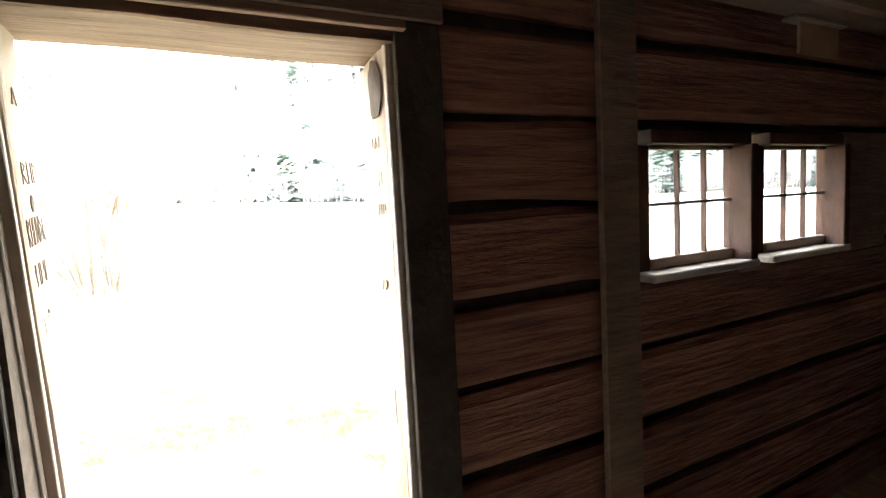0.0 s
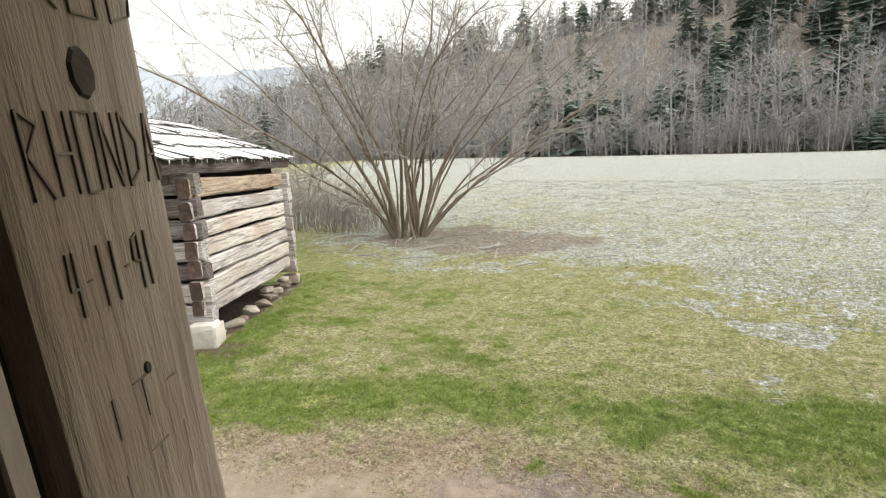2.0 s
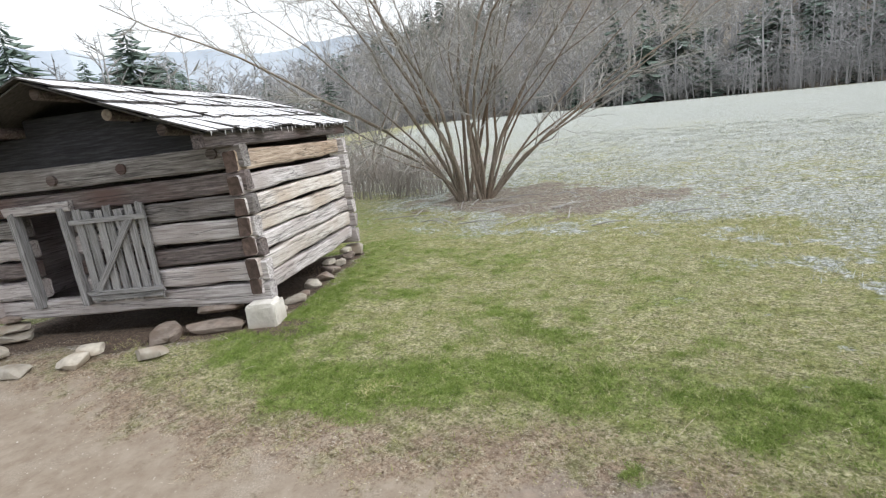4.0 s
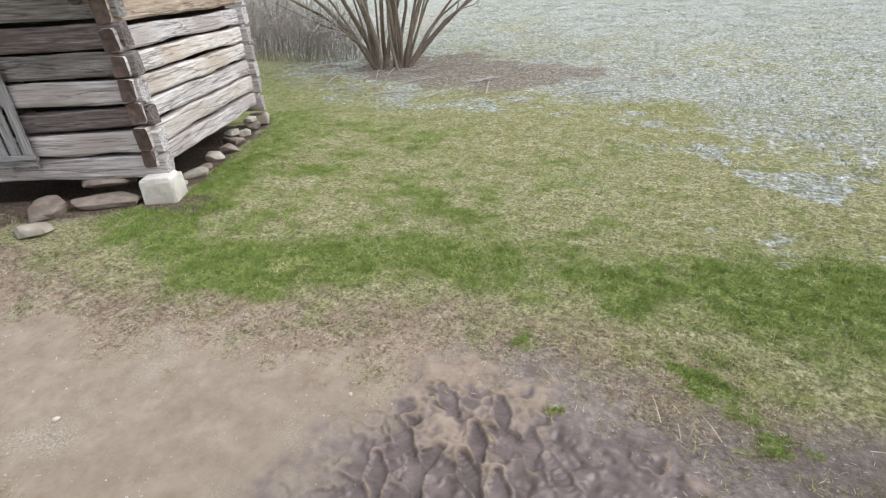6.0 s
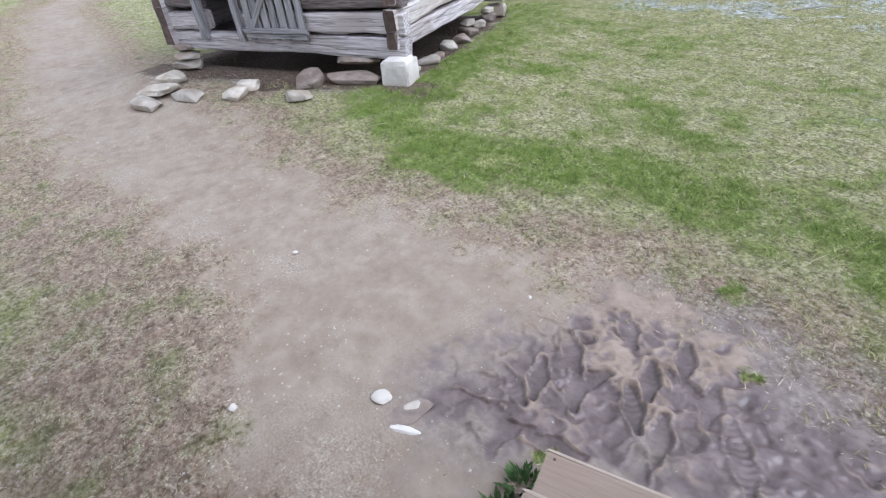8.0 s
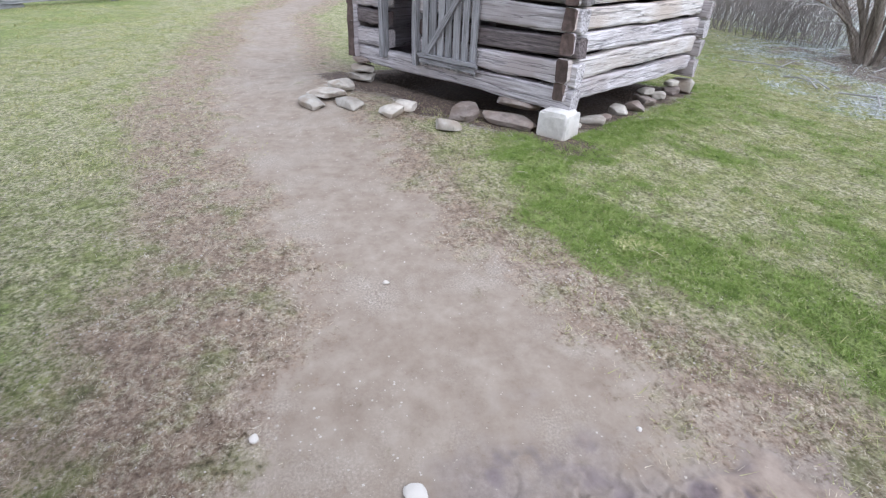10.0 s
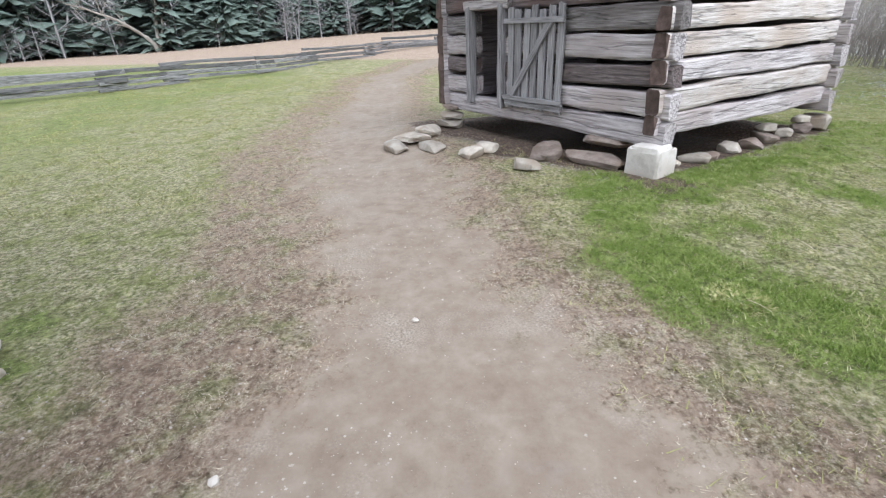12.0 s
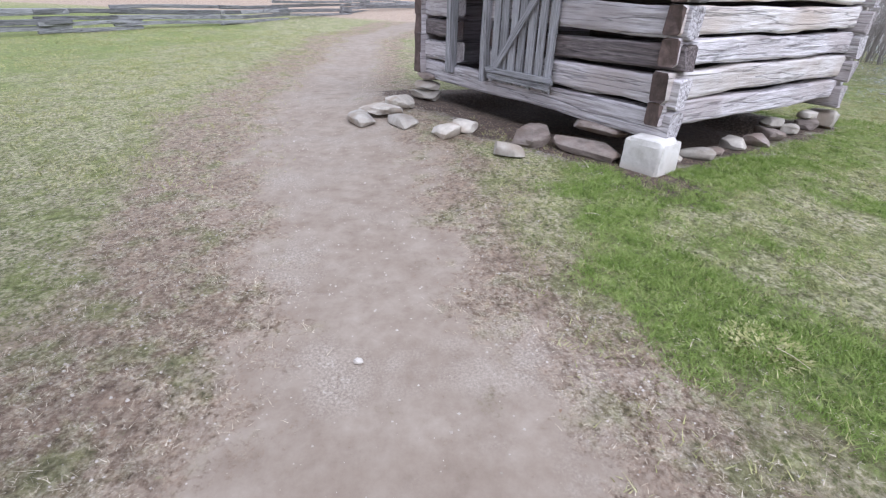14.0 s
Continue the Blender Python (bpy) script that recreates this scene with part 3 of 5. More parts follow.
    mud = mix(at.outputs["Fac"], ramp(mid, [(0.20, 0.152, 0.118), (0.29, 0.228, 0.180), (0.35, 0.283, 0.227)]), ramp(mid, [(0.075, 0.053, 0.048), (0.135, 0.101, 0.097), (0.20, 0.157, 0.147)]))
    thin = mix(ramp(tuft, [black, white], 0.44, 0.58), ramp(fine, [(0.12, 0.08, 0.053), (0.295, 0.212, 0.147), (0.48, 0.385, 0.295)], 0.34, 0.66), ramp(blades, [(0.18, 0.145, 0.09), (0.42, 0.35, 0.25), (0.76, 0.685, 0.57)], 0.36, 0.64))
    moss = ramp(fine, [(0.11, 0.11, 0.045), (0.22, 0.21, 0.10), (0.40, 0.375, 0.23)])
    thin = mix(ramp(patch, [black, white], 0.50, 0.66), thin, moss)
    bare = ramp(fine, [(0.17, 0.118, 0.083), (0.305, 0.225, 0.164), (0.43, 0.345, 0.265)])
    thin = mix(ramp(patch, [white, black], 0.38, 0.54), thin, bare)
    frost = mix(ramp(mid, [black, white], 0.42, 0.6), ramp(tuft, [(0.11, 0.125, 0.075), (0.285, 0.305, 0.26), (0.60, 0.63, 0.655)], 0.36, 0.66), ramp(tuft, [(0.19, 0.205, 0.17), (0.42, 0.445, 0.45), (0.76, 0.80, 0.84)], 0.34, 0.62))
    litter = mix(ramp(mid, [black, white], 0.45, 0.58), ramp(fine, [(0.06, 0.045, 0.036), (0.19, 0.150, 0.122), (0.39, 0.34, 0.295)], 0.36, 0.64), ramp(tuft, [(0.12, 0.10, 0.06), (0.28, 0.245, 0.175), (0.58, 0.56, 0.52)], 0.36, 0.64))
    tan = ramp(mid, [(0.36, 0.26, 0.19), (0.52, 0.42, 0.33)])
    col = mix(edge("thin", fine, 1.3, 0.25, 0.75), lawn, thin)
    col = mix(edge("green", tuft, 3.4, 0.36, 0.86), col, green)
    col = mix(edge("tan", mid, 0.3), col, tan)
    col = mix(edge("frost", mid, 1.7, 0.3, 0.6), col, frost)
    # Mottling multiplied in: real patches plus shade between tufts, as colour.
    worn = n.new("ShaderNodeMixRGB")
    worn.blend_type = "MULTIPLY"
    worn.inputs["Fac"].default_value = 1.0
    l.new(col, worn.inputs["Color1"])
    l.new(ramp(tex(10, 7, 0.78), [(0.5, 0.46, 0.42), (1.0, 1.0, 0.98), (1.42, 1.40, 1.34)], 0.34, 0.66), worn.inputs["Color2"])
    col = worn.outputs["Color"]
    grit = n.new("ShaderNodeMath")
    grit.operation = "MULTIPLY_ADD"
    grit.inputs[1].default_value = 0.55
    half = n.new("ShaderNodeMath")
    half.operation = "MULTIPLY"
    half.inputs[1].default_value = 0.45
    l.new(mid, half.inputs[0])
    l.new(fine, grit.inputs[0])
    l.new(half.outputs[0], grit.inputs[2])
    soil = edge("dirt", grit.outputs[0], 2.6, 0.15, 0.85)
    col = mix(soil, col, dirt)
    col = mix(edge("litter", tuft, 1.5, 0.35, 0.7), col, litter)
    # Soil brown, darkened by the painted shade under the crib.
    col = mix(edge("soil_shade", mid, 0.9, 0.3, 0.7), col, ramp(fine, [(0.035, 0.024, 0.018), (0.095, 0.066, 0.048), (0.20, 0.145, 0.105)], 0.34, 0.66))
    col = mix(edge("damp", mid, 0.9, 0.15, 0.95), col, ramp(tuft, [(0.145, 0.117, 0.104), (0.22, 0.185, 0.167), (0.31, 0.268, 0.244)]))
    wet = edge("mud", mid, 0.6, 0.35, 0.65)
    col = mix(wet, col, mud)
    l.new(col, bsdf.inputs["Base Color"])
    mr = n.new("ShaderNodeMapRange")
    mr.inputs["To Min"].default_value, mr.inputs["To Max"].default_value = 0.95, 0.3
    wm = n.new("ShaderNodeMath")
    wm.operation = "MULTIPLY"
    l.new(wet, wm.inputs[0])
    l.new(at.outputs["Fac"], wm.inputs[1])
    l.new(wm.outputs[0], mr.inputs["Value"])
    l.new(mr.outputs[0], bsdf.inputs["Roughness"])
    bp = n.new("ShaderNodeBump")
    bp.inputs["Distance"].default_value = 0.05
    flat = n.new("ShaderNodeMapRange")
    flat.inputs["To Min"].default_value, flat.inputs["To Max"].default_value = 1.0, 0.12
    l.new(soil, flat.inputs["Value"])
    l.new(flat.outputs[0], bp.inputs["Strength"])
    l.new(fine, bp.inputs["Height"])
    l.new(bp.outputs["Normal"], bsdf.inputs["Normal"])


ground_nodes()


# ---- the log cabin that the walk leaves ----
def cabin_piece(name, label, category="wall"):
    return thing(name, CABIN, label, category, kind="structure")


WALL_TOP, OUT, IN = 2.95, 0.0, -0.24
L_END, R_END, BACK = -2.2, 3.6, -4.4
rng = random.Random(11)
LOG_COURSES = [(0.30 + 0.265 * i, 0.30 + 0.265 * i + 0.23) for i in range(10)]
W3 = 1.75
OPENINGS = [(-0.43, 0.43, 0.3, 2.60), (1.24, 2.95, 1.84, 2.38), (-1.14, -0.6, W3, 2.38)]


def spans(z0, z1, lo, hi):
    """The stretches of a course that no opening breaks."""
    cuts = sorted((a, b) for a, b, c, d in OPENINGS if c < z1 - 0.03 and d > z0 + 0.03)
    out, at = [], lo
    for a, b in cuts:
        if a > at:
            out.append((at, a))
        at = b
    out.append((at, hi))
    return out


front = cabin_piece("wall_front", "log wall with dark chinking round an open doorway")
for z0, z1 in LOG_COURSES:
    for a, b in spans(z0, z1, L_END, R_END):
        part("log", timber(b - a, z1 - z0, 0.2, rng, 0.008, 8), INNER, front, m=pose(a, -0.12, (z0 + z1) / 2))
for k, (a, b, c, d) in enumerate([(L_END, -1.14, 0.2, 2.95), (-0.6, -0.43, 0.2, 2.95), (0.43, 1.24, 0.2, 2.95), (2.95, R_END, 0.2, 2.95), (-1.14, -0.6, 0.2, W3), (-1.14, -0.6, 2.38, 2.95), (1.24, 2.95, 0.2, 1.84), (1.24, 2.95, 2.38, 2.95), (-0.43, 0.43, 2.63, 2.95)]):
    part("chinking", box(a, b, -0.17, -0.07, c, d), CHINK_AND_SHADE, front)
for name, lab, args in [("wall_left", "dark log side wall", (L_END - 0.2, L_END, BACK, 0.0, 0.2, 2.95)), ("wall_right", "dark log side wall", (R_END, R_END + 0.2, BACK, 0.0, 0.2, 2.95)), ("wall_back", "dark log back wall", (L_END - 0.2, R_END + 0.2, BACK - 0.2, BACK, 0.2, 2.95))]:
    w = cabin_piece(name, lab)
    x0, x1, y0, y1, z0, z1 = args
    if x1 - x0 < 0.5:
        for i in range(10):
            part("log", timber(y1 - y0, 0.26, 0.2, rng, 0.008, 6), INNER_DARK, w, m=pose((x0 + x1) / 2, y0, 0.34 + 0.272 * i, 0, 0, 90))
    else:
        for i in range(10):
            part("log", timber(x1 - x0, 0.26, 0.2, rng, 0.008, 6), INNER_DARK, w, m=pose(x0, (y0 + y1) / 2, 0.34 + 0.272 * i))
    part("core", box(x0 + 0.06, x1 - 0.06, y0 + 0.06, y1 - 0.06, z0, z1), CHINK_AND_SHADE, w)
# Unseen floor; its pale colour is there to bounce daylight into the room.
floor = cabin_piece("floor", "unseen plank cabin floor, pale to bounce light indoors", "floor")
for i in range(24):
    part("plank", box(L_END + 0.01 + i * 0.242, L_END + 0.01 + i * 0.242 + 0.236, BACK + 0.01, -0.01, FLOOR - 0.05, FLOOR - rng.uniform(0, 0.004), 0.003), FLOOR_BOUNCE, floor)
ceiling = cabin_piece("ceiling", "dark boarded cabin ceiling", "ceiling")
part("boards", box(L_END - 0.3, R_END + 0.3, BACK - 0.3, 0.06, 2.96, 3.02), INNER_DARK, ceiling)
# Unseen roof, added to keep daylight out of the room.
roof = cabin_piece("roof", "unseen cabin roof that keeps daylight out", "roof")
bm = bmesh.new()
vs = [bm.verts.new(p) for p in [(L_END - 0.5, 0.14, 3.03), (R_END + 0.5, 0.14, 3.03), (R_END + 0.5, BACK - 0.6, 3.03), (L_END - 0.5, BACK - 0.6, 3.03), (L_END - 0.5, BACK / 2, 4.8), (R_END + 0.5, BACK / 2, 4.8)]]
for f in [(0, 1, 5, 4), (2, 3, 4, 5), (0, 4, 3), (1, 2, 5), (3, 2, 1, 0)]:
    bm.faces.new([vs[i] for i in f])
part("shingles", bm, SHINGLE_WOOD, roof)

# doorway: hewn jambs, lintel, inner casing strips, threshold
door = cabin_piece("door_1", "open cabin doorway with hewn weathered jambs", "door frame")
# the left jamb leans outward at its foot
LEAN = pose(-0.385, -0.097, 2.43, 5.2)
part("jamb_left", timber(1.95, 0.055, 0.16, rng, 0.002, 14, round_=0.1), JAMB, door, "weathered grey jamb with carved letters", m=LEAN @ pose(-0.0275, 0, -1.75, 0, -90, 0))
part("jamb_right", timber(1.96, 0.055, 0.19, rng, 0.003, 12, round_=0.1), JAMB, door, "weathered grey jamb with scratches", m=pose(0.4125, -0.095, FLOOR - 0.06, 0, -90, 0))
# The notch is a dark lump; the shade inside it is its colour.
part("latch_notch", boulder(0.012, 0.10, 0.17, random.Random(3), 0.7), RECESS_SHADE, door, "broken notch in the jamb top, its shade a dark lump", m=pose(0.384, -0.14, 2.47))
part("lintel", timber(0.88, 0.07, 0.24, rng, 0.003, 6, round_=0.1), LINTEL, door, "reddish brown wooden lintel", m=pose(-0.44, -0.12, 2.60))
part("casing_strip", timber(1.92, 0.02, 0.018, rng, 0.001, 8), EDGE, door, "pale edge of the casing board", m=LEAN @ pose(-0.010, -0.118, -1.74, 0, -90, 0))
# Two dark fillers put the shade of the gap beside the jamb into colour.
part("casing_backing", timber(1.92, 0.03, 0.05, rng, 0.001, 8), RECESS_SHADE, door, m=LEAN @ pose(-0.045, -0.095, -1.74, 0, -90, 0))
part("jamb_filler", box(-0.445, -0.415, -0.24, -0.02, FLOOR - 0.02, 2.6), RECESS_SHADE, door)
part("casing_strip", box(0.384, 0.40, -0.222, -0.200, FLOOR, 2.60, 0.003), SILL, door, "pale edge of the casing board")
# Room darkness is put into both boards' near-black; the left closes light gaps.
part("casing_board", box(0.402, 0.53, -0.245, -0.225, FLOOR, 2.62, 0.003), CHINK_AND_SHADE, door)
part("casing_board", box(-0.60, -0.425, -0.262, -0.235, FLOOR, 2.95, 0.003), CHINK_AND_SHADE, door)
part("casing_strip", box(-0.42, 0.42, -0.285, -0.262, 2.585, 2.607, 0.003), LINTEL, door)
part("casing_board", box(-0.5, 0.535, -0.262, -0.245, 2.62, 2.75, 0.003), INNER_DARK, door)
part("threshold", box(-0.4, 0.4, -0.26, 0.06, FLOOR - 0.05, FLOOR + 0.015, 0.008), TREAD, door)

# carving on the jamb: strokes of letters on a face that looks along +s
GLYPH = {
    "R": [(0, 0, 0, 1), (0, 1, 0.8, 0.85), (0.8, 0.85, 0.1, 0.5), (0.1, 0.5, 1, 0)],
    "O": [(0, 0, 0, 1), (0, 1, 0.9, 1), (0.9, 1, 0.9, 0), (0.9, 0, 0, 0)],
    "D": [(0, 0, 0, 1), (0, 1, 0.9, 0.6), (0.9, 0.6, 0.8, 0.2), (0.8, 0.2, 0, 0)],
    "H": [(0, 0, 0, 1), (0.9, 0, 0.9, 1), (0, 0.5, 0.9, 0.5)],
    "N": [(0, 0, 0, 1), (0, 1, 0.9, 0), (0.9, 0, 0.9, 1)],
    "A": [(0, 0, 0.45, 1), (0.45, 1, 0.9, 0), (0.2, 0.4, 0.7, 0.4)],
    "4": [(0.1, 1, 0, 0.45), (0, 0.45, 0.9, 0.45), (0.7, 1, 0.7, 0)],
    "1": [(0.45, 0, 0.45, 1)],
    "9": [(0.8, 1, 0.1, 0.9), (0.1, 0.9, 0.1, 0.55), (0.1, 0.55, 0.8, 0.5), (0.8, 1, 0.8, 0)],
    "-": [(0.2, 0.5, 0.7, 0.5)],
    "L": [(0.1, 1, 0.1, 0), (0.1, 0, 0.8, 0)],
    "T": [(0.45, 0, 0.45, 1), (0, 1, 0.9, 1)],
}


def carve(text, y0, z0, h, w):
    """One mesh of thin dark strokes for the cuts. y runs outward along the jamb, z up."""
    bm = bmesh.new()
    for k, ch in enumerate(text):
        for ax, az, bx, bz in GLYPH.get(ch, []):
            p, q = Vector((0, y0 + (k + ax * 0.72) * w, z0 + az * h)), Vector((0, y0 + (k + bx * 0.72) * w, z0 + bz * h))
            dvec = q - p
            side = Vector((0, -dvec.z, dvec.y)).normalized() * rng.uniform(0.0008, 0.0014)
            vsx = [bm.verts.new(t + Vector((o, 0, 0))) for o in (0.0, 0.002) for t in (p + side * 0.5, p - side * 0.5, q - side, q + side)]
            for f in [(0, 1, 2, 3), (7, 6, 5, 4), (0, 4, 5, 1), (1, 5, 6, 2), (2, 6, 7, 3), (3, 7, 4, 0)]:
                bm.faces.new([vsx[i] for i in f])
    return bm


# rows below the hinge of the leaning jamb: (text, across, down, letter height, pitch)
for text, y0, z0, h, w in [("A", -0.03, -0.02, 0.035, 0.05), ("ROD", -0.035, -0.18, 0.045, 0.042), ("RHONDA", -0.06, -0.308, 0.058, 0.0235), ("4-11-91", -0.05, -0.395, 0.048, 0.0135), ("1T-", -0.05, -0.50, 0.035, 0.035), ("LT1", -0.045, -0.58, 0.05, 0.035), ("11", -0.02, -0.78, 0.07, 0.03)]:
    part("carving", carve(text, y0, z0, h, w), GROOVE, door, "letters cut into the wood", m=LEAN @ pose(0.0005, 0, 0))
for text, y0, z0, h, w in [("1A1", -0.15, 2.32, 0.03, 0.025), ("TL", -0.155, 2.22, 0.035, 0.03), ("4H", -0.16, 2.14, 0.03, 0.03), ("11", -0.13, 1.93, 0.03, 0.02), ("1", -0.15, 1.55, 0.1, 0.02)]:
    part("carving", carve(text, y0, z0, h, w), GROOVE, door, "scratched marks in the wood", m=pose(0.3825, 0, 0))
# The holes are dark discs on the surface, their shade given as colour.
for y0, z0, r in ((0.005, -0.222, 0.017), (0.005, -0.46, 0.005)):
    hole = bmesh.new()
    bmesh.ops.create_cone(hole, cap_ends=True, segments=9, radius1=r, radius2=r * 0.8, depth=0.005)
    bmesh.ops.scale(hole, vec=(1.25, 0.8, 1), verts=hole.verts)
    part("bolt_hole", hole, RECESS_SHADE, door, "bolt hole drawn as a dark disc for its shade", m=LEAN @ pose(0.001, y0, z0, 0, 90, 0))
knot = bmesh.new()
bmesh.ops.create_cone(knot, cap_ends=True, segments=9, radius1=0.012, radius2=0.009, depth=0.005)
part("knot", knot, GROOVE, door, "dark knot", m=pose(0.3825, -0.13, 1.95, 0, 90, 0))


def window(name, s0, s1, z0, z1, deep):
    """A small sash of three by two panes; deep: the side whose reveal comes forward to the room."""
    w = cabin_piece(name, "small six-pane window in a reddish wooden frame", "window")
    part("window_frame", box(s0 - 0.05, s1 + 0.05, -0.225, -0.02, z1, z1 + 0.05, 0.004), SASH, w)
    for a, b, front in ((s0 - 0.13 if deep > 0 else s0 - 0.045, s0, -0.15 if deep > 0 else -0.255), (s1, s1 + 0.045 if deep > 0 else s1 + 0.09, -0.255 if deep > 0 else -0.15)):
        part("window_frame", box(a, b, min(front, -0.17), -0.135, z0 - 0.03, z1, 0.004), SASH, w)
    part("window_sill", box(s0 - 0.09, s1 + 0.05, -0.262, -0.02, z0 - 0.04, z0 - 0.012, 0.006), SILL, w, "pale worn sill board")
    part("sash_rail", box(s0, s1, -0.18, -0.145, z0 - 0.01, z0 + 0.03, 0.003), INNER_DARK, w)
    part("sash_rail", box(s0, s1, -0.18, -0.145, z1 - 0.015, z1, 0.003), INNER_DARK, w)
    wide, high = (s1 - s0) / 3, (z1 - z0 - 0.045) / 2
    for i in (1, 2):
        part("muntin", box(s0 + i * wide - 0.0035, s0 + i * wide + 0.0035, -0.172, -0.15, z0 + 0.03, z1 - 0.015), SASH, w)
    part("muntin", box(s0, s1, -0.174, -0.152, z0 + 0.03 + high - 0.006, z0 + 0.03 + high + 0.006), INNER_DARK, w)
    for i in range(3):
        for j in range(2):
            p = part("pane", box(s0 + i * wide + 0.005, s0 + (i + 1) * wide - 0.005, -0.163, -0.160, z0 + 0.03 + j * high, z0 + 0.03 + (j + 1) * high), glass, w)
            p.visible_shadow = False
    return w


window("window_1", 1.385, 1.845, 1.89, 2.325, 1)
window("window_2", 2.07, 2.53, 1.89, 2.325, 1)
window("window_3", -1.09, -0.64, 1.80, 2.325, -1)
blank = cabin_piece("trim_window", "dark boards filling the wall beside the windows", "trim")
part("board", box(2.575, 2.95, -0.235, -0.14, 1.84, 2.38), INNER_DARK, blank)
post = cabin_piece("trim", "upright board beside the windows", "trim")
part("board", box(1.06, 1.22, -0.27, -0.245, FLOOR, 2.94, 0.004), INNER_DARK, post)
bracket = thing("wall_notice", CABIN @ pose(2.2, -0.30, 2.72), "small curled brown paper notice pinned to a ceiling beam", "notice")
part("sheet", box(-0.14, 0.14, -0.006, 0.006, -0.06, 0.06, 0.002), CARDBOARD, bracket)
# Pale strip puts the lit upper edge into colour.
part("top_edge", box(-0.2, 0.16, -0.03, 0.03, 0.06, 0.075, 0.003), SILL, bracket)
beam = cabin_piece("ceiling_beam", "dark beam along the front wall", "beam")
part("beam", timber(R_END - L_END, 0.16, 0.16, rng, 0.006, 8), INNER_DARK, beam, m=pose(L_END, -0.36, 2.87))

# wooden steps down to the yard
stair = thing("wooden_steps", CABIN, "plain weathered plank steps below the cabin door", "steps")
for top, front_m, back_m in [(0.17, 1.39, 1.07), (0.355, 1.10, 0.78), (0.54, 0.80, 0.48), (FLOOR, 0.52, 0.04)]:
    tr = part("tread", timber(0.85, 0.04, front_m - back_m, rng, 0.0015, 6, round_=0.12), TREAD, stair, m=pose(-0.376, (front_m + back_m) / 2, top - 0.02))
    part("worn_edge", timber(0.846, 0.009, 0.012, rng, 0.001, 10), EDGE, tr, "pale strip along the front edge", m=pose(0.002, (front_m - back_m) / 2 - 0.004, 0.0175))
    for sx in (0.03, 0.82):
        for dy in (0.035,):
            bm = bmesh.new()
            bmesh.ops.create_cone(bm, cap_ends=True, segments=8, radius1=0.006, radius2=0.006, depth=0.004)
            part("screw", bm, IRON, tr, m=pose(sx, (front_m - back_m) / 2 - 0.035 + (0 if dy > 0 else dy), 0.021))
for s in (-0.34, 0.395):
    bm = bmesh.new()
    prof = [(1.36, -0.03), (1.36, 0.13), (1.08, 0.13), (1.08, 0.315), (0.78, 0.315), (0.78, 0.5), (0.5, 0.5), (0.5, 0.62), (0.04, 0.62), (0.04, 0.3), (0.6, -0.03)]
    lo = [bm.verts.new((s, p, q)) for p, q in prof]
    hi = [bm.verts.new((s + 0.04, p, q)) for p, q in prof]
    bm.faces.new(lo[::-1])
    bm.faces.new(hi)
    for i in range(len(prof)):
        j = (i + 1) % len(prof)
        bm.faces.new((lo[i], lo[j], hi[j], hi[i]))
    part("stringer", bm, STRINGER, stair)
for m0, z0, z1 in [(1.33, 0.0, 0.13), (1.06, 0.17, 0.315), (0.76, 0.355, 0.5)]:
    part("riser", box(-0.33, 0.43, m0 - 0.02, m0, z0 - 0.03, z1, 0.002), STRINGER, stair)


# ---- the log crib ----
crib = thing("log_crib", Matrix.Translation(crib_at(0, 0)) @ pose(0, 0, 0, 0, 0, 180 + CRIB_YAW), "small weathered log crib with a frosted shingle roof", "shed")
# in its own frame: x along the front, -y along the side
rng = random.Random(23)
front_z = [(0.46, 0.25), (0.74, 0.25), (1.005, 0.215), (1.27, 0.25), (1.54, 0.24), (1.81, 0.25), (2.10, 0.28)]
MATS = [LOG_GREY, LOG_GREY, LOG_DARK, LOG_GREY, LOG_MID, LOG_DARK, LOG_MID]
OPEN0, OPEN1 = 2.38, 3.12
for i, (zc, h) in enumerate(front_z):
    zc += 0.05
    near = -0.025 - rng.uniform(0, 0.04)
    ends = [(near, FRONT + 0.05)] if i in (0, 5, 6) else [(near, OPEN0 + 0.02), (OPEN1 - 0.02, FRONT + 0.05)]
    for a, b in ends:
        part("log", timber(b - a, h * 0.93, 0.16, rng, 0.014, 18), MATS[i], crib, m=pose(a, -0.08, zc, 0, rng.uniform(-0.4, 0.4)))
    part("log", timber(FRONT + 0.2, 0.24, 0.16, rng, 0.01, 8), LOG_GREY, crib, m=pose(-0.1, -SIDE + 0.08, zc))
side_z = [0.50 + 0.243 * i for i in range(7)]
SMATS = [LOG_GREY, LOG_TAN, LOG_GREY, LOG_TAN, LOG_TAN, LOG_GREY, LOG_PEELED]
for i, zc in enumerate(side_z):
    zc += 0.1
    h = (0.21, 0.23, 0.225, 0.22, 0.215, 0.215, 0.24)[i]
    zc += 0.03 if i == 6 else 0
    part("log", timber(SIDE + 0.1, h * 0.95, 0.15, rng, 0.015, 20), SMATS[i], crib, m=pose(0.075, 0.02 + rng.uniform(0, 0.035), zc, 0, -0.5 * i / 3, -90))
    part("log", timber(SIDE + 0.16, 0.27, 0.15, rng, 0.006, 8, round_=0.1), LOG_GREY, crib, m=pose(FRONT - 0.075, 0.08, zc, 0, 0, -90))
part("eave_log", timber(SIDE + 0.9, 0.16, 0.16, rng, 0.01, 8), LOG_DARK, crib, m=pose(0.10, 0.5, 2.33, 0, -1.5, -90))
part("eave_log", timber(SIDE + 0.9, 0.16, 0.16, rng, 0.01, 8), LOG_DARK, crib, m=pose(FRONT - 0.10, 0.5, 2.33, 0, -1.5, -90))
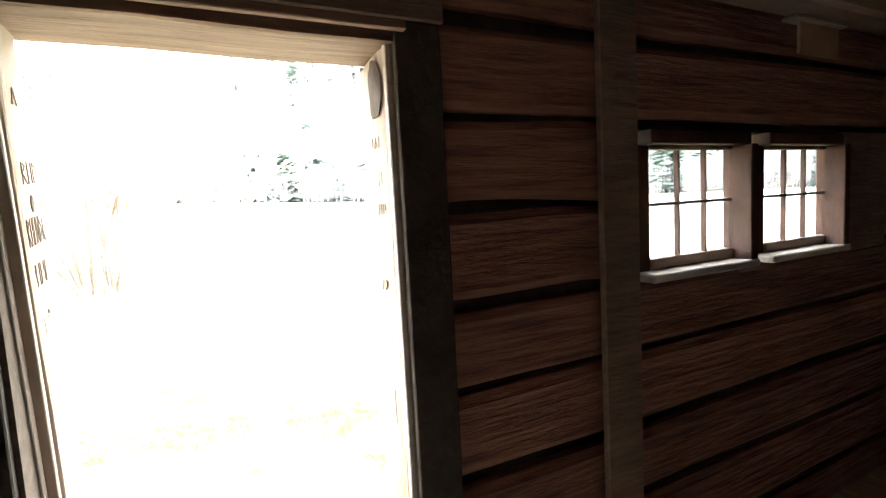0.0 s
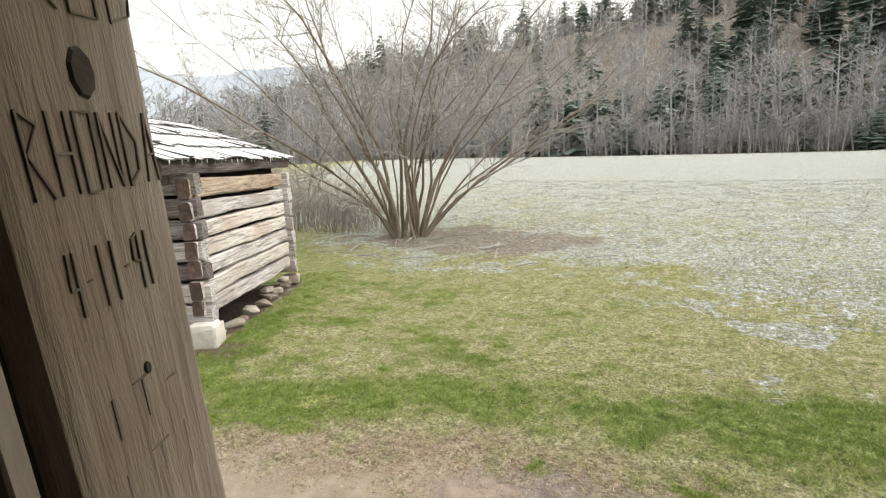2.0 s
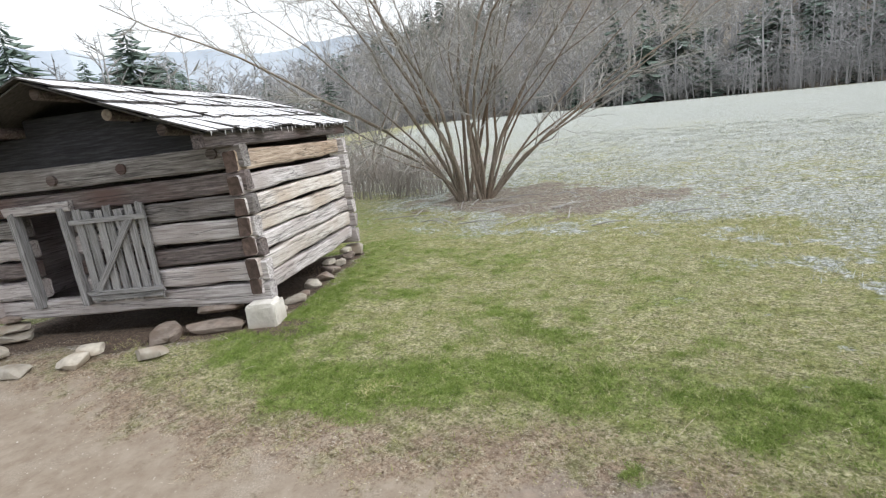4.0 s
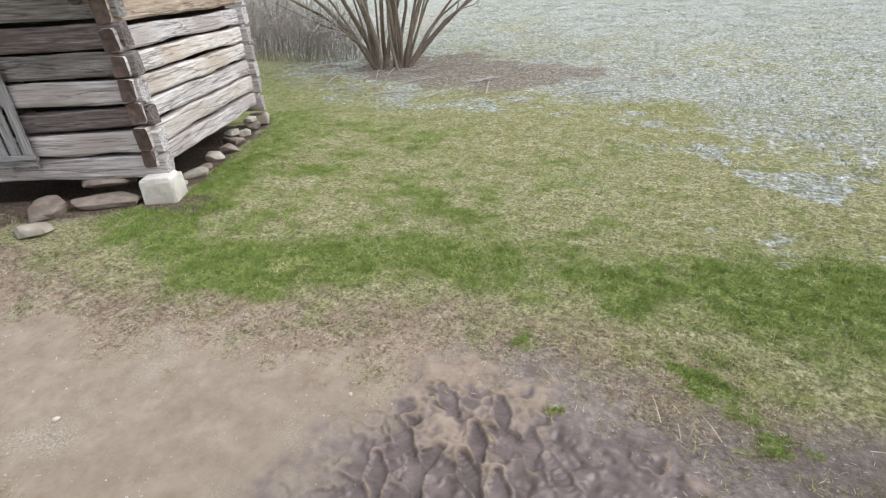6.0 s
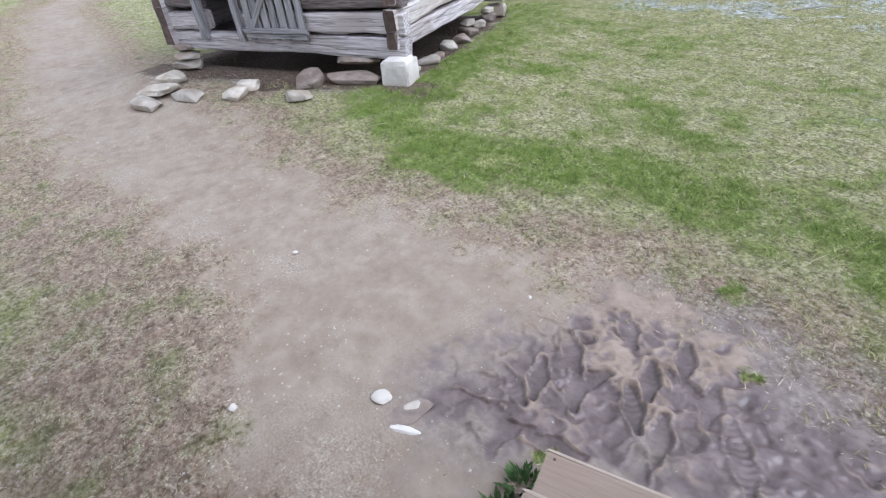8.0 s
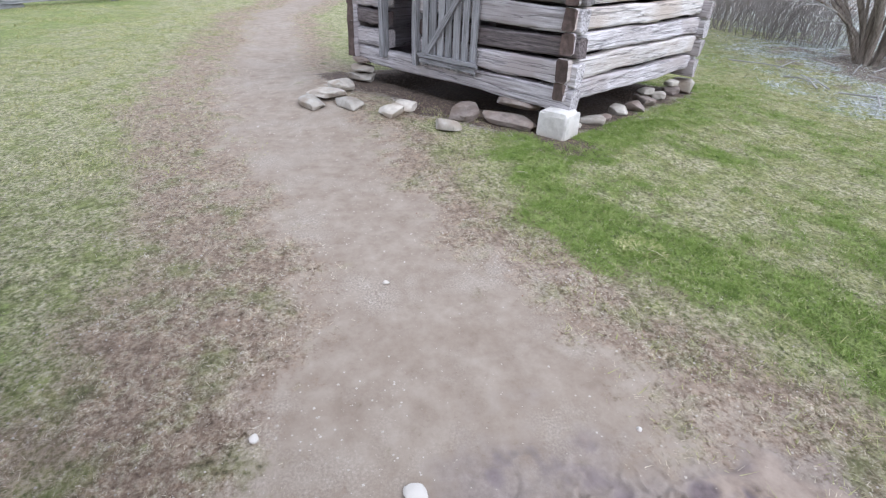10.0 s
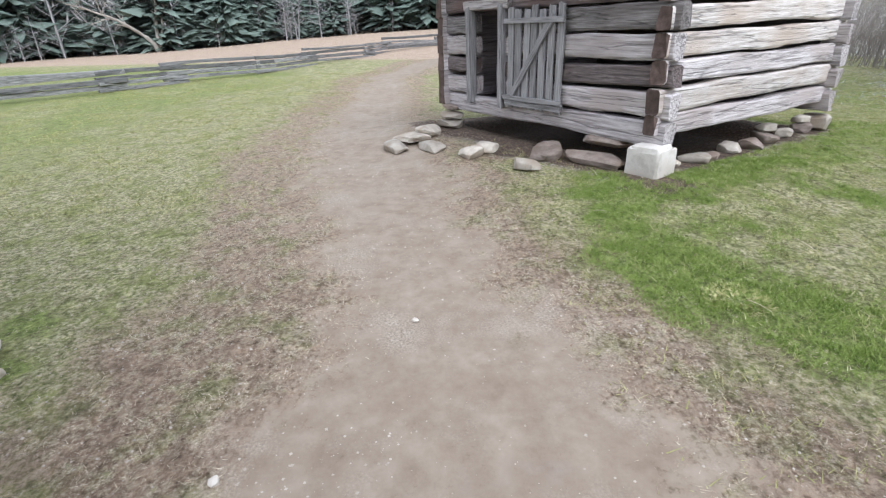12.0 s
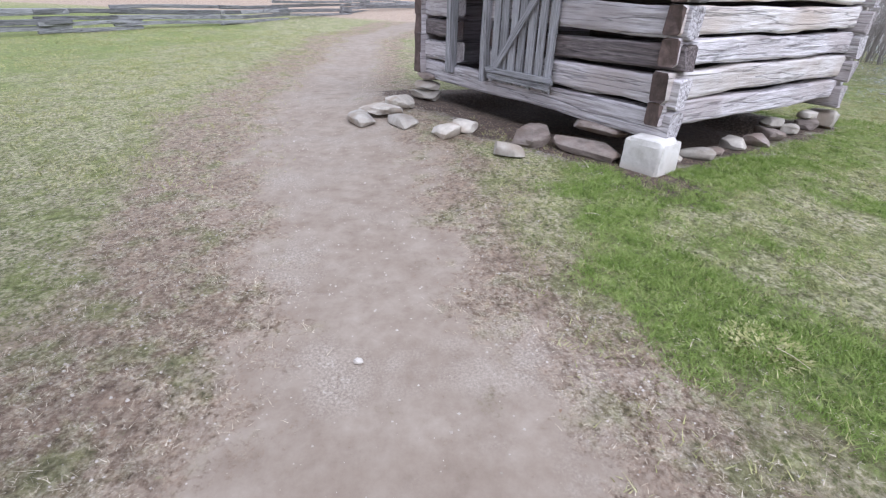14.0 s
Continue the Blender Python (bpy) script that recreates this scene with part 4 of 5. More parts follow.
for x in (OPEN0 + 0.03, OPEN1):
    part("post", timber(1.22, 0.09, 0.13, rng, 0.004, 6), BOARD_GREY, crib, m=pose(x, 0.015, 0.56, 0, -90, 0))
part("lintel", timber(0.95, 0.12, 0.12, rng, 0.006, 5), LOG_GREY, crib, m=pose(OPEN0 - 0.1, 0.0, 1.81))
# Added panel: stops light through the back logs, dark for the black inside.
part("inner_lining", box(0.16, FRONT - 0.16, -SIDE + 0.17, -SIDE + 0.19, 0.5, 2.4), LOG_DARK, crib, "dark panel added inside the crib to block light")
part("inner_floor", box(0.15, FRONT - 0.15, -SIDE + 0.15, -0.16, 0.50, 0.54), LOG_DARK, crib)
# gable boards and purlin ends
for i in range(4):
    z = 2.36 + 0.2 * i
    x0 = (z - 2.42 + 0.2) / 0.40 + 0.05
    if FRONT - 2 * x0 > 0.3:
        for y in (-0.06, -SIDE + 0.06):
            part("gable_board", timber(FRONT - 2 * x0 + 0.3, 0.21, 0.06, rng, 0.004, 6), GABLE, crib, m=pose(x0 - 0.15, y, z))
for x, z in [(0.55, 2.50), (1.15, 2.73), (1.95, 3.05), (2.75, 2.73), (3.35, 2.50)]:
    vs, fs = [], []
    tube(vs, fs, [Vector((x, -SIDE - 0.3, z)), Vector((x, -1, z)), Vector((x, 0.40, z))], [0.06, 0.062, 0.065], 10)
    pl = part("purlin", mesh_of("purlin", vs, fs), LOG_DARK, crib)
    vs, fs = [], []
    tube(vs, fs, [Vector((x, 0.401, z)), Vector((x, 0.409, z))], [0.063, 0.055], 10)
    part("purlin_end", mesh_of("purlin_end", vs, fs), LOG_END if x == 1.15 else LOG_DARK, pl, "sawn end")
for x, z in [(1.48, 2.16), (2.45, 2.13), (0.3, 2.2)]:
    vs, fs = [], []
    tube(vs, fs, [Vector((x, -0.4, z)), Vector((x, 0.03, z))], [0.07, 0.065], 9)
    part("joist_end", mesh_of("joist_end", vs, fs), LOG_DARK, crib, "dark round joist end")
for ob in crib.children:
    if ob.name.startswith("log") and abs(ob.matrix_basis.to_euler().z) > 0.5:
        ob.data.materials.append(NOTCH)
        for p in list(ob.data.polygons)[-2:]:
            p.material_index = 1
# roof of frosted split shingles
RIDGE_X, RIDGE_Z, EAVE_X = FRONT / 2, 3.22, -0.06
V0, V1 = -0.58, 4.05


def roof_z(x, v):
    e = 2.42 + 0.14 * (v - V0) / (V1 - V0)
    r = RIDGE_Z + 0.10 * (v - V0) / (V1 - V0)
    return e + (r - e) * (x - EAVE_X) / (RIDGE_X - EAVE_X)


for sidek in (0, 1):
    slope = part("roof_deck", mesh_of("deck", [(x if not sidek else FRONT - x, -v, roof_z(x, v) - dz) for dz in (0.045, 0.065) for x, v in ((0.0, V0 + 0.05), (RIDGE_X, V0 + 0.05), (RIDGE_X, V1 - 0.05), (0.0, V1 - 0.05))], [(0, 1, 2, 3), (7, 6, 5, 4), (0, 4, 5, 1), (1, 5, 6, 2), (2, 6, 7, 3), (3, 7, 4, 0)]), SHINGLE_WOOD, crib, "dark roof boards")
    for course in range(4):
        xa = EAVE_X + course * 0.52
        v = V0
        while v < V1 - 0.04:
            wdt = min(rng.uniform(0.12, 0.21), V1 - v)
            xs = xa + rng.uniform(-0.05, 0.05) - (0.02 if course == 0 else 0)
            xe = min(xa + 0.60, RIDGE_X + 0.02)
            lift0 = 0.022 + rng.uniform(0, 0.012) + (rng.uniform(0.01, 0.03) if rng.random() < 0.25 else 0)
            lift1 = 0.0
            t = 0.018
            vsx = []
            for x, v_, lift in ((xs, v, lift0), (xe, v, lift1), (xe, v + wdt - 0.012, lift1), (xs, v + wdt - 0.012, lift0)):
                X = x if not sidek else FRONT - x
                z = roof_z(x, v_) + lift - 0.02 + course * 0.004
                vsx += [(X, -v_, z), (X, -v_, z - t)]
            me = mesh_of("shingle", vsx, [(0, 2, 4, 6), (7, 5, 3, 1), (0, 1, 3, 2), (2, 3, 5, 4), (4, 5, 7, 6), (6, 7, 1, 0)])
            me.materials.append(FROSTED)
            me.materials.append(SHINGLE_WOOD)
            for p in list(me.polygons)[1:]:
                p.material_index = 1
            part("shingle", me, None, crib)
            v += wdt
# icicles under the eave
for i in range(26):
    v = V0 + 0.1 + i * 0.17 + rng.uniform(-0.05, 0.05)
    if v < V1:
        vs, fs = [], []
        z = roof_z(EAVE_X, v) - 0.01
        tube(vs, fs, [Vector((EAVE_X - 0.02, -v, z)), Vector((EAVE_X - 0.02, -v, z - rng.uniform(0.03, 0.09)))], [0.007, 0.001], 4)
        part("icicle", mesh_of("icicle", vs, fs), FROSTED, crib)
# plank door leaf, swung open against the wall
leaf = part("door_leaf", box(1.29, 2.30, 0.055, 0.075, 0.60, 0.66, 0.004), BOARD_GREY, crib, "open grey plank door with a diagonal brace")
for i in range(7):
    x = 1.30 + i * 0.142
    part("board", timber(1.14 + rng.uniform(-0.04, 0.04), 0.108 + rng.uniform(-0.012, 0.012), 0.022, rng, 0.003, 5, round_=0.1), BOARD_GREY, leaf, m=pose(x + 0.06, 0.042, 0.585 + rng.uniform(-0.02, 0.02), 0, -90 + rng.uniform(-0.8, 0.8), 0))
part("batten", timber(1.06, 0.06, 0.03, rng, 0.003, 5), BOARD_GREY, leaf, m=pose(1.26, 0.075, 1.60))
part("batten", timber(1.06, 0.06, 0.03, rng, 0.003, 5), BOARD_GREY, leaf, m=pose(1.26, 0.075, 0.70))
part("brace", timber(1.15, 0.085, 0.024, rng, 0.003, 5), BOARD_GREY, leaf, m=pose(2.16, 0.078, 0.73, 0, -128, 0))

# stones under and round the crib
rng = random.Random(31)


def stone(u, v, sx, sy, sz, material=None, turn=None, z=None, label="rounded tan field stone beside the log crib", lean=0, flat=0.58, pull=1.0):
    p = crib_at(u, v)
    gz = float(ground_height(p.x, p.y))
    ob = part("foundation_stone", boulder(sx, sy, sz, rng, flat, pull), material or STONE, None, m=pose(p.x, p.y, (gz if z is None else z) + sz * 0.33, lean, 0, (turn if turn is not None else rng.uniform(-25, 25)) + CRIB_YAW))
    return tagged(ob, label, "stone", "stones round the crib")


stone(0.05, 0.0, 0.40, 0.38, 0.36, STONE_PALE, 5, flat=0.24, pull=0.45, label="squared pale stone block under the crib corner")
stone(0.62, -0.12, 0.72, 0.34, 0.2, STONE_DARK, 4, label="flat brown stone slab under the crib")
stone(0.75, 0.1, 0.62, 0.36, 0.15, STONE_DARK, -4, z=0.30, label="flat brown stone slab stacked under the crib")
stone(1.15, -0.35, 0.42, 0.34, 0.24, STONE_DARK, 12, label="dark brown stone under the crib")
stone(1.05, -0.78, 0.40, 0.24, 0.17, STONE, 8, label="rounded pale stone at the lawn edge")
stone(1.95, -0.85, 0.42, 0.30, 0.17, STONE, -6)
stone(1.98, -0.60, 0.34, 0.28, 0.16, STONE, 20)
stone(2.65, -1.02, 0.56, 0.26, 0.14, STONE, 4, label="long flat pale stone beside the path")
stone(3.05, -1.35, 0.5, 0.34, 0.16, STONE, -8, label="flat stone beside the path")
stone(3.2, -0.98, 0.54, 0.4, 0.14, STONE, 12, z=0.12, label="flat stone beside the path")
stone(3.35, -0.62, 0.5, 0.4, 0.18, STONE, 2, z=0.12)
stone(3.62, -0.05, 0.5, 0.4, 0.16, STONE, 6, label="flat stone under the crib corner")
stone(3.66, -0.02, 0.44, 0.38, 0.14, STONE, -9, z=0.26, label="flat stone under the crib corner")
stone(3.72, 0.05, 0.4, 0.36, 0.12, STONE_DARK, 3, z=0.37, label="flat stone under the crib corner")
for v, u, sx, sz in [(0.42, 0.1, 0.22, 0.10), (0.72, 0.04, 0.32, 0.12), (1.05, 0.02, 0.22, 0.08), (1.45, 0.05, 0.3, 0.13), (1.8, 0.0, 0.3, 0.15), (2.2, 0.06, 0.36, 0.17), (2.7, 0.08, 0.26, 0.15), (3.15, 0.08, 0.28, 0.18)]:
    stone(u, v, sx, rng.uniform(0.2, 0.3), sz, STONE if rng.random() < 0.7 else STONE_DARK, rng.uniform(-50, 50))
for v, u in [(2.25, 0.1), (3.15, 0.1)]:
    stone(u, v, 0.24, 0.22, 0.13, z=0.25, label="stone stacked under the crib side")
stone(0.05, SIDE - 0.02, 0.36, 0.34, 0.32, label="stone under the far crib corner")
stone(FRONT - 0.1, SIDE - 0.05, 0.4, 0.36, 0.34, label="stone under the far crib corner")
for x, y, sx, sy, sz, lab in [(-2.40, 2.00, 0.13, 0.10, 0.04, "white stone set in the path"), (-2.26, 2.10, 0.11, 0.06, 0.03, "white stone set in the path"), (-2.17, 2.0, 0.17, 0.05, 0.025, "long white stone set in the mud"), (-2.23, 2.07, 0.26, 0.16, 0.02, "flat grey dark stone slab sunk in the path"), (-3.72, -0.28, 0.26, 0.2, 0.14, "pale stone in the grass"), (-3.5, -0.06, 0.16, 0.14, 0.09, "pale stone in the grass"), (-2.80, 1.36, 0.06, 0.045, 0.035, "small white stone on the path"), (-3.90, 2.09, 0.05, 0.04, 0.03, "small white stone on the path"), (-2.50, 3.07, 0.035, 0.03, 0.025, "small pebble on the path"), (-1.35, 1.65, 0.13, 0.1, 0.08, "dark stone beside the steps")]:
    tagged(part("path_stone", boulder(sx, sy, sz, rng, 1.0), STONE_PALE if "dark" not in lab else STONE_DARK, None, m=pose(x, y, float(ground_height(x, y)) + sz * 0.2, 0, 0, rng.uniform(0, 90))), lab, "stone")


# ---- the bare tree ----
def grow(rng, pts, r0, level, out, spread, length, counts):
    """Adds a limb's tube and its side branches to out[level]."""
    verts, faces = out[level]
    n = len(pts)
    tip = 0.12 if level else 0.16
    tube(verts, faces, pts, [r0 * (1 - (1 - tip) * (i / (n - 1)) ** 0.8) for i in range(n)], (7, 5, 3, 3)[level])
    if level == 3:
        return
    count = counts[level]
    for k in range(count):
        f = rng.uniform(0.24 if level == 0 else 0.2, 0.98)
        i = min(int(f * (n - 1)), n - 2)
        p = pts[i].lerp(pts[i + 1], f * (n - 1) - i)
        ahead = (pts[i + 1] - pts[i]).normalized()
        side = Vector((rng.gauss(0, 1), rng.gauss(0, 1), rng.gauss(0.0, 0.6))).normalized()
        way = (ahead * 0.8 + side * spread).normalized()
        ln = length * rng.uniform(0.4, 1.0) * (1.05 - 0.4 * f)
        q, path_ = p.copy(), [p.copy()]
        segs = (6, 4, 3)[level]
        for s in range(segs):
            way = (way + Vector((rng.gauss(0, 0.2), rng.gauss(0, 0.2), rng.gauss(0.02, 0.15)))).normalized()
            q = q + way * ln / segs
            path_.append(q.copy())
        grow(rng, path_, r0 * (1 - 0.8 * f) * (0.36, 0.42, 0.5)[level] + (0.008, 0.0046, 0.0034)[level], level + 1, out, spread, ln * 0.52, counts)


def bare_tree(name, x, y, stems, label, seed, height=9.0, base=0.55, r0=0.12, reach=0.75, bark=None, twig=None, counts=(10, 7, 5)):
    rng = random.Random(seed)
    t = thing(name, Matrix.Translation((x, y, float(ground_height(x, y)))), label, "tree")
    out = [([], []) for _ in range(4)]
    for a, lean, ln, k in stems:
        a = radians(a)
        p = Vector((base * k * math.sin(-a), base * k * math.cos(a), -0.08))
        way = Vector((math.sin(-a) * lean * 0.45, math.cos(a) * lean * 0.45, 1)).normalized()
        pts = [p.copy()]
        segs = 10
        for s in range(segs):
            bend = lean * (0.12 if s < 6 else 0.0)
            way = (way + Vector((math.sin(-a) * bend + rng.gauss(0, 0.15), math.cos(a) * bend + rng.gauss(0, 0.15), rng.gauss(0, 0.07)))).normalized()
            p = p + way * ln / segs
            pts.append(p.copy())
        grow(rng, pts, r0 * rng.uniform(0.55, 1.3), 0, out, reach, ln * rng.uniform(0.32, 0.5), counts)
    part("trunk", mesh_of("trunk", *out[0], True), bark or BARK, t, "cluster of grey-brown stems")
    verts, faces = [], []
    for lv in (1, 2, 3):
        off = len(verts)
        verts += out[lv][0]
        faces += [tuple(i + off for i in f) for f in out[lv][1]]
    part("crown", mesh_of("crown", verts, faces), twig or TWIG, t, "bare branches and fine twigs")
    return t


# stems: way they lean (degrees from +y to the left), lean, length, place on the base
STEMS = [(130, 0.08, 9.5, 0.5), (125, 0.22, 9.0, 0.8), (122, 0.38, 9.6, 1), (128, 0.52, 10.0, 1.05), (118, 0.72, 10.5, 1.0), (125, 0.88, 10.5, 1.05), (60, 0.2, 8, 0.8), (-20, 0.10, 10.5, 0.4), (-45, 0.25, 9.5, 0.8), (-58, 0.45, 9.2, 1), (-55, 0.82, 10.5, 1.1), (-60, 1.45, 12.8, 1.15), (-75, 0.2, 8.2, 0.7), (170, 0.12, 8.8, 0.5), (-110, 0.4, 7, 0.9), (150, 0.45, 7.4, 0.8), (-57, 1.18, 11.8, 1.1), (120, 0.65, 7.0, 1.0), (115, 0.3, 9.4, 0.95), (-60, 0.14, 9, 0.75), (-30, 0.35, 8, 0.8), (140, 0.32, 8.6, 0.8), (-52, 0.6, 9.5, 1.0), (0, 0.2, 8.5, 0.6), (-62, 1.65, 8.5, 1.1), (-50, 1.0, 9.0, 1.0), (125, 1.1, 3.6, 1.0)]
bare_tree("bare_tree", *TREE, STEMS, "large bare many-stemmed tree at the field edge", 17, r0=0.060, base=0.40, counts=(16, 9, 6))
bare_tree("small_bare_tree", -19.5, 18.2, [(0, 0.1, 5, 0.3), (120, 0.35, 4.5, 0.6), (-100, 0.3, 4.6, 0.6), (60, 0.5, 4, 0.6)], "small bare grey tree among brush", 8, base=0.3, r0=0.07)


def brush(name, cx, cy, rx, ry, count, high, seed, label):
    """A thicket of thin upright stems."""
    rng = random.Random(seed)
    verts, faces = [], []
    for _ in range(count):
        a, r = rng.uniform(0, 6.283), math.sqrt(rng.random())
        x, y = cx + rx * r * math.cos(a), cy + ry * r * math.sin(a)
        z = float(ground_height(x, y)) - 0.02
        h = high * rng.uniform(0.4, 1.0)
        p = Vector((x, y, z))
        way = Vector((rng.gauss(0, 0.25), rng.gauss(0, 0.25), 1)).normalized()
        tube(verts, faces, [p, p + way * h * 0.5, p + way * h + Vector((rng.gauss(0, 0.1), rng.gauss(0, 0.1), 0))], [0.012, 0.009, 0.003], 3)
        for _k in range(4):
            f = rng.uniform(0.3, 0.9)
            q = p + way * h * f
            tube(verts, faces, [q, q + (way + Vector((rng.gauss(0, 0.6), rng.gauss(0, 0.6), 0))).normalized() * h * 0.35], [0.006, 0.002], 3)
    return tagged(part(name, mesh_of(name, verts, faces), BRUSH, None), label, "brush", kind="stuff")


brush("brush", -14.5, 14.6, 3.0, 1.6, 420, 1.7, 4, "low tangle of bare brown brush along the field edge")
brush("brush", -20.5, 17.5, 5.0, 2.5, 420, 2.6, 6, "tall tangle of bare grey brush along the field edge")

# sticks lying under the tree
rng = random.Random(44)
for i in range(34):
    x, y = TREE[0] + rng.uniform(-1, 6.5), TREE[1] + rng.uniform(-3, 1.2)
    z = float(ground_height(x, y)) + 0.03
    ln, a = rng.uniform(0.5, 1.6), rng.uniform(0, 3.14)
    vs, fs = [], []
    dvec = Vector((math.cos(a), math.sin(a), 0))
    tube(vs, fs, [-dvec * ln / 2, Vector((0, 0, 0.04)), dvec * ln / 2 + Vector((0, 0, 0.03))], [0.016, 0.013, 0.006], 5)
    tagged(part("fallen_stick", mesh_of("stick", vs, fs), TWIG, None, m=pose(x, y, z)), "dead grey stick on the leaf litter", "stick", "sticks under the tree")


# ---- split-rail fence ----
rng = random.Random(51)
FENCE = [(-12.6, -13.2), (-15.3, -10.6), (-18.3, -8.6), (-20.6, -6.8), (-23.0, -5.1), (-26.2, -3.2), (-29.5, -1.6), (-33.0, -0.2), (-36.0, 2.2), (-39, 5.0)]
joints = []
for i, (x, y) in enumerate(FENCE):
    o = 0.45 if i % 2 else -0.45
    joints.append(Vector((x + o * 0.5, y - o * 0.7, float(ground_height(x, y)))))
for i, (p, q) in enumerate(zip(joints, joints[1:])):
    dvec = q - p
    fence = thing("rail_fence", Matrix.Translation(p) @ pose(0, 0, 0, 0, 0, math.degrees(math.atan2(dvec.y, dvec.x))), "low zigzag fence panel of split grey rails", "fence", "fence panels")
    for k in range(4):
        z = 0.10 + 0.17 * k + (0.085 if i % 2 else 0)
        part("rail", timber(dvec.length + 0.9, 0.12 + rng.uniform(-0.03, 0.03), 0.12, rng, 0.025, 7), RAIL, fence, m=pose(-0.35, rng.uniform(-0.03, 0.03), z, 0, rng.uniform(-0.8, 0.8), rng.uniform(-0.6, 0.6)))

# ---- far woods, hills ----
rs = np.random.RandomState(7)


def cone(p, q, r0, r1, V, T, sides=3):
    ahead = q - p
    ahead = ahead / (np.linalg.norm(ahead) + 1e-9)
    a = np.cross(ahead, (0.3, 0.9, 0.1))
    a /= np.linalg.norm(a)
    b = np.cross(ahead, a)
    base = len(V)
    for c, r in ((p, r0), (q, r1)):
        for j in range(sides):
            w = 2 * math.pi * j / sides
            V.append(c + (a * math.cos(w) + b * math.sin(w)) * r)
    for j in range(sides):
        k = (j + 1) % sides
        T.append((base + j, base + k, base + sides + k))
        T.append((base + j, base + sides + k, base + sides + j))


def far_bare():
    """A bare tree one metre high, spreading, with many twigs."""
    V, T = [], []
    foot, up = np.zeros(3), np.array([rs.normal(0, 0.05), rs.normal(0, 0.05), 1.0])
    cone(foot, up * 0.5, 0.011, 0.008, V, T, 4)
    cone(up * 0.5, up, 0.008, 0.002, V, T)
    for _ in range(24):
        f = rs.uniform(0.1, 0.95)
        p = up * f
        a = rs.uniform(0, 6.283)
        ln = rs.uniform(0.12, 0.34) * (1.15 - f * 0.7)
        q = p + np.array([math.cos(a) * ln * 0.8, math.sin(a) * ln * 0.8, ln * rs.uniform(0.3, 0.9)])
        cone(p, q, 0.004, 0.0012, V, T)
        for _k in range(6):
            s = p + (q - p) * rs.uniform(0.2, 1.0)
            e = s + np.array([rs.normal(0, 0.5), rs.normal(0, 0.5), rs.uniform(0.0, 0.8)]) * ln * 0.6
            w = np.array([rs.normal(), rs.normal(), 0]) * 0.0034
            base = len(V)
            V.extend([s - w, s + w, e])
            T.append((base, base + 1, base + 2))
    return np.array(V), np.array(T)


def far_pine(layers=13, around=9, leaf=0.34):
    """A pine one metre high with ragged whorls."""
    V, T = [], []
    cone(np.zeros(3), np.array([0, 0, 1.0]), 0.012, 0.002, V, T, 4)
    for lay in range(layers):
        f = 0.10 + 0.89 * lay / (layers - 1)
        rad = 0.30 * (1.08 - f) ** 0.7 * rs.uniform(0.6, 1.2) + 0.01
        off = rs.uniform(0, 6)
        for k in range(around):
            a = off + 6.283 * k / around + rs.uniform(-0.3, 0.3)
            c, s = math.cos(a), math.sin(a)
            rr, zz = rad * rs.uniform(0.5, 1.2), f + rs.uniform(-0.03, 0.03)
            base = len(V)
            w = rr * leaf
            V.extend([np.array([0, 0, zz + rr * 0.15]), np.array([c * rr * 0.6 - s * w, s * rr * 0.6 + c * w, zz - rr * 0.10]), np.array([c * rr, s * rr, zz - rr * rs.uniform(-0.1, 0.3)]), np.array([c * rr * 0.6 + s * w, s * rr * 0.6 - c * w, zz - rr * 0.10])])
            T.extend([(base, base + 1, base + 2), (base, base + 2, base + 3)])
    return np.array(V), np.array(T)


BARES, PINES = [far_bare() for _ in range(10)], [far_pine() for _ in range(6)]
FULL_PINES = [far_pine(30, 15, 0.11) for _ in range(4)]
woods = {"bare": ([], [], 0), "pine": ([], [], 0)}


def plant(kind, x, y, h, wide=1.0):
    stock = BARES if kind == "bare" else (FULL_PINES if x < -0.5 * abs(y) and math.hypot(x, y) < 120 and y < 40 else PINES)
    V, T = stock[rs.randint(len(stock))]
    a = rs.uniform(0, 6.283)
    c, s = math.cos(a) * h * wide, math.sin(a) * h * wide
    z = float(ground_height(x, y)) - 0.3
    vs, ts, n = woods[kind]
    vs.append(np.c_[V[:, 0] * c - V[:, 1] * s + x, V[:, 0] * s + V[:, 1] * c + y, V[:, 2] * h + z])
    ts.append(T + n)
    woods[kind] = (vs, ts, n + len(V))


for _ in range(2600):
    yaw = rs.uniform(-50, 62) if rs.rand() < 0.74 else rs.uniform(62, 150)
    r = 94 + 170 * rs.rand() ** 1.25 if yaw < 62 else 72 + 80 * rs.rand() ** 1.5
    x, y = -r * math.sin(radians(yaw)), r * math.cos(radians(yaw))
    h = rs.uniform(9, 17)
    patch = vnoise(np.array([x]), np.array([y]), 0.035, 77)[0]
    pine = 0.04 + 0.3 * (patch > 0.68) + (0.55 if yaw > 62 else 0) + (0.22 if r > 200 else 0) + (0.35 if yaw < 6 and r > 110 else 0)
    if rs.rand() < pine:
        plant("pine", x, y, h * rs.uniform(0.6, 1.1), rs.uniform(0.9, 1.5))
    else:
        plant("bare", x, y, h, rs.uniform(0.9, 1.4))
for _ in range(1300):
    yaw = rs.uniform(-50, 62) if rs.rand() < 0.8 else rs.uniform(62, 150)
    r = (90 if yaw < 62 else 70) + rs.uniform(0, 10)
    plant("bare" if rs.rand() < 0.96 or yaw > 62 else "pine", -r * math.sin(radians(yaw)), r * math.cos(radians(yaw)), rs.uniform(3, 7), 1.5)
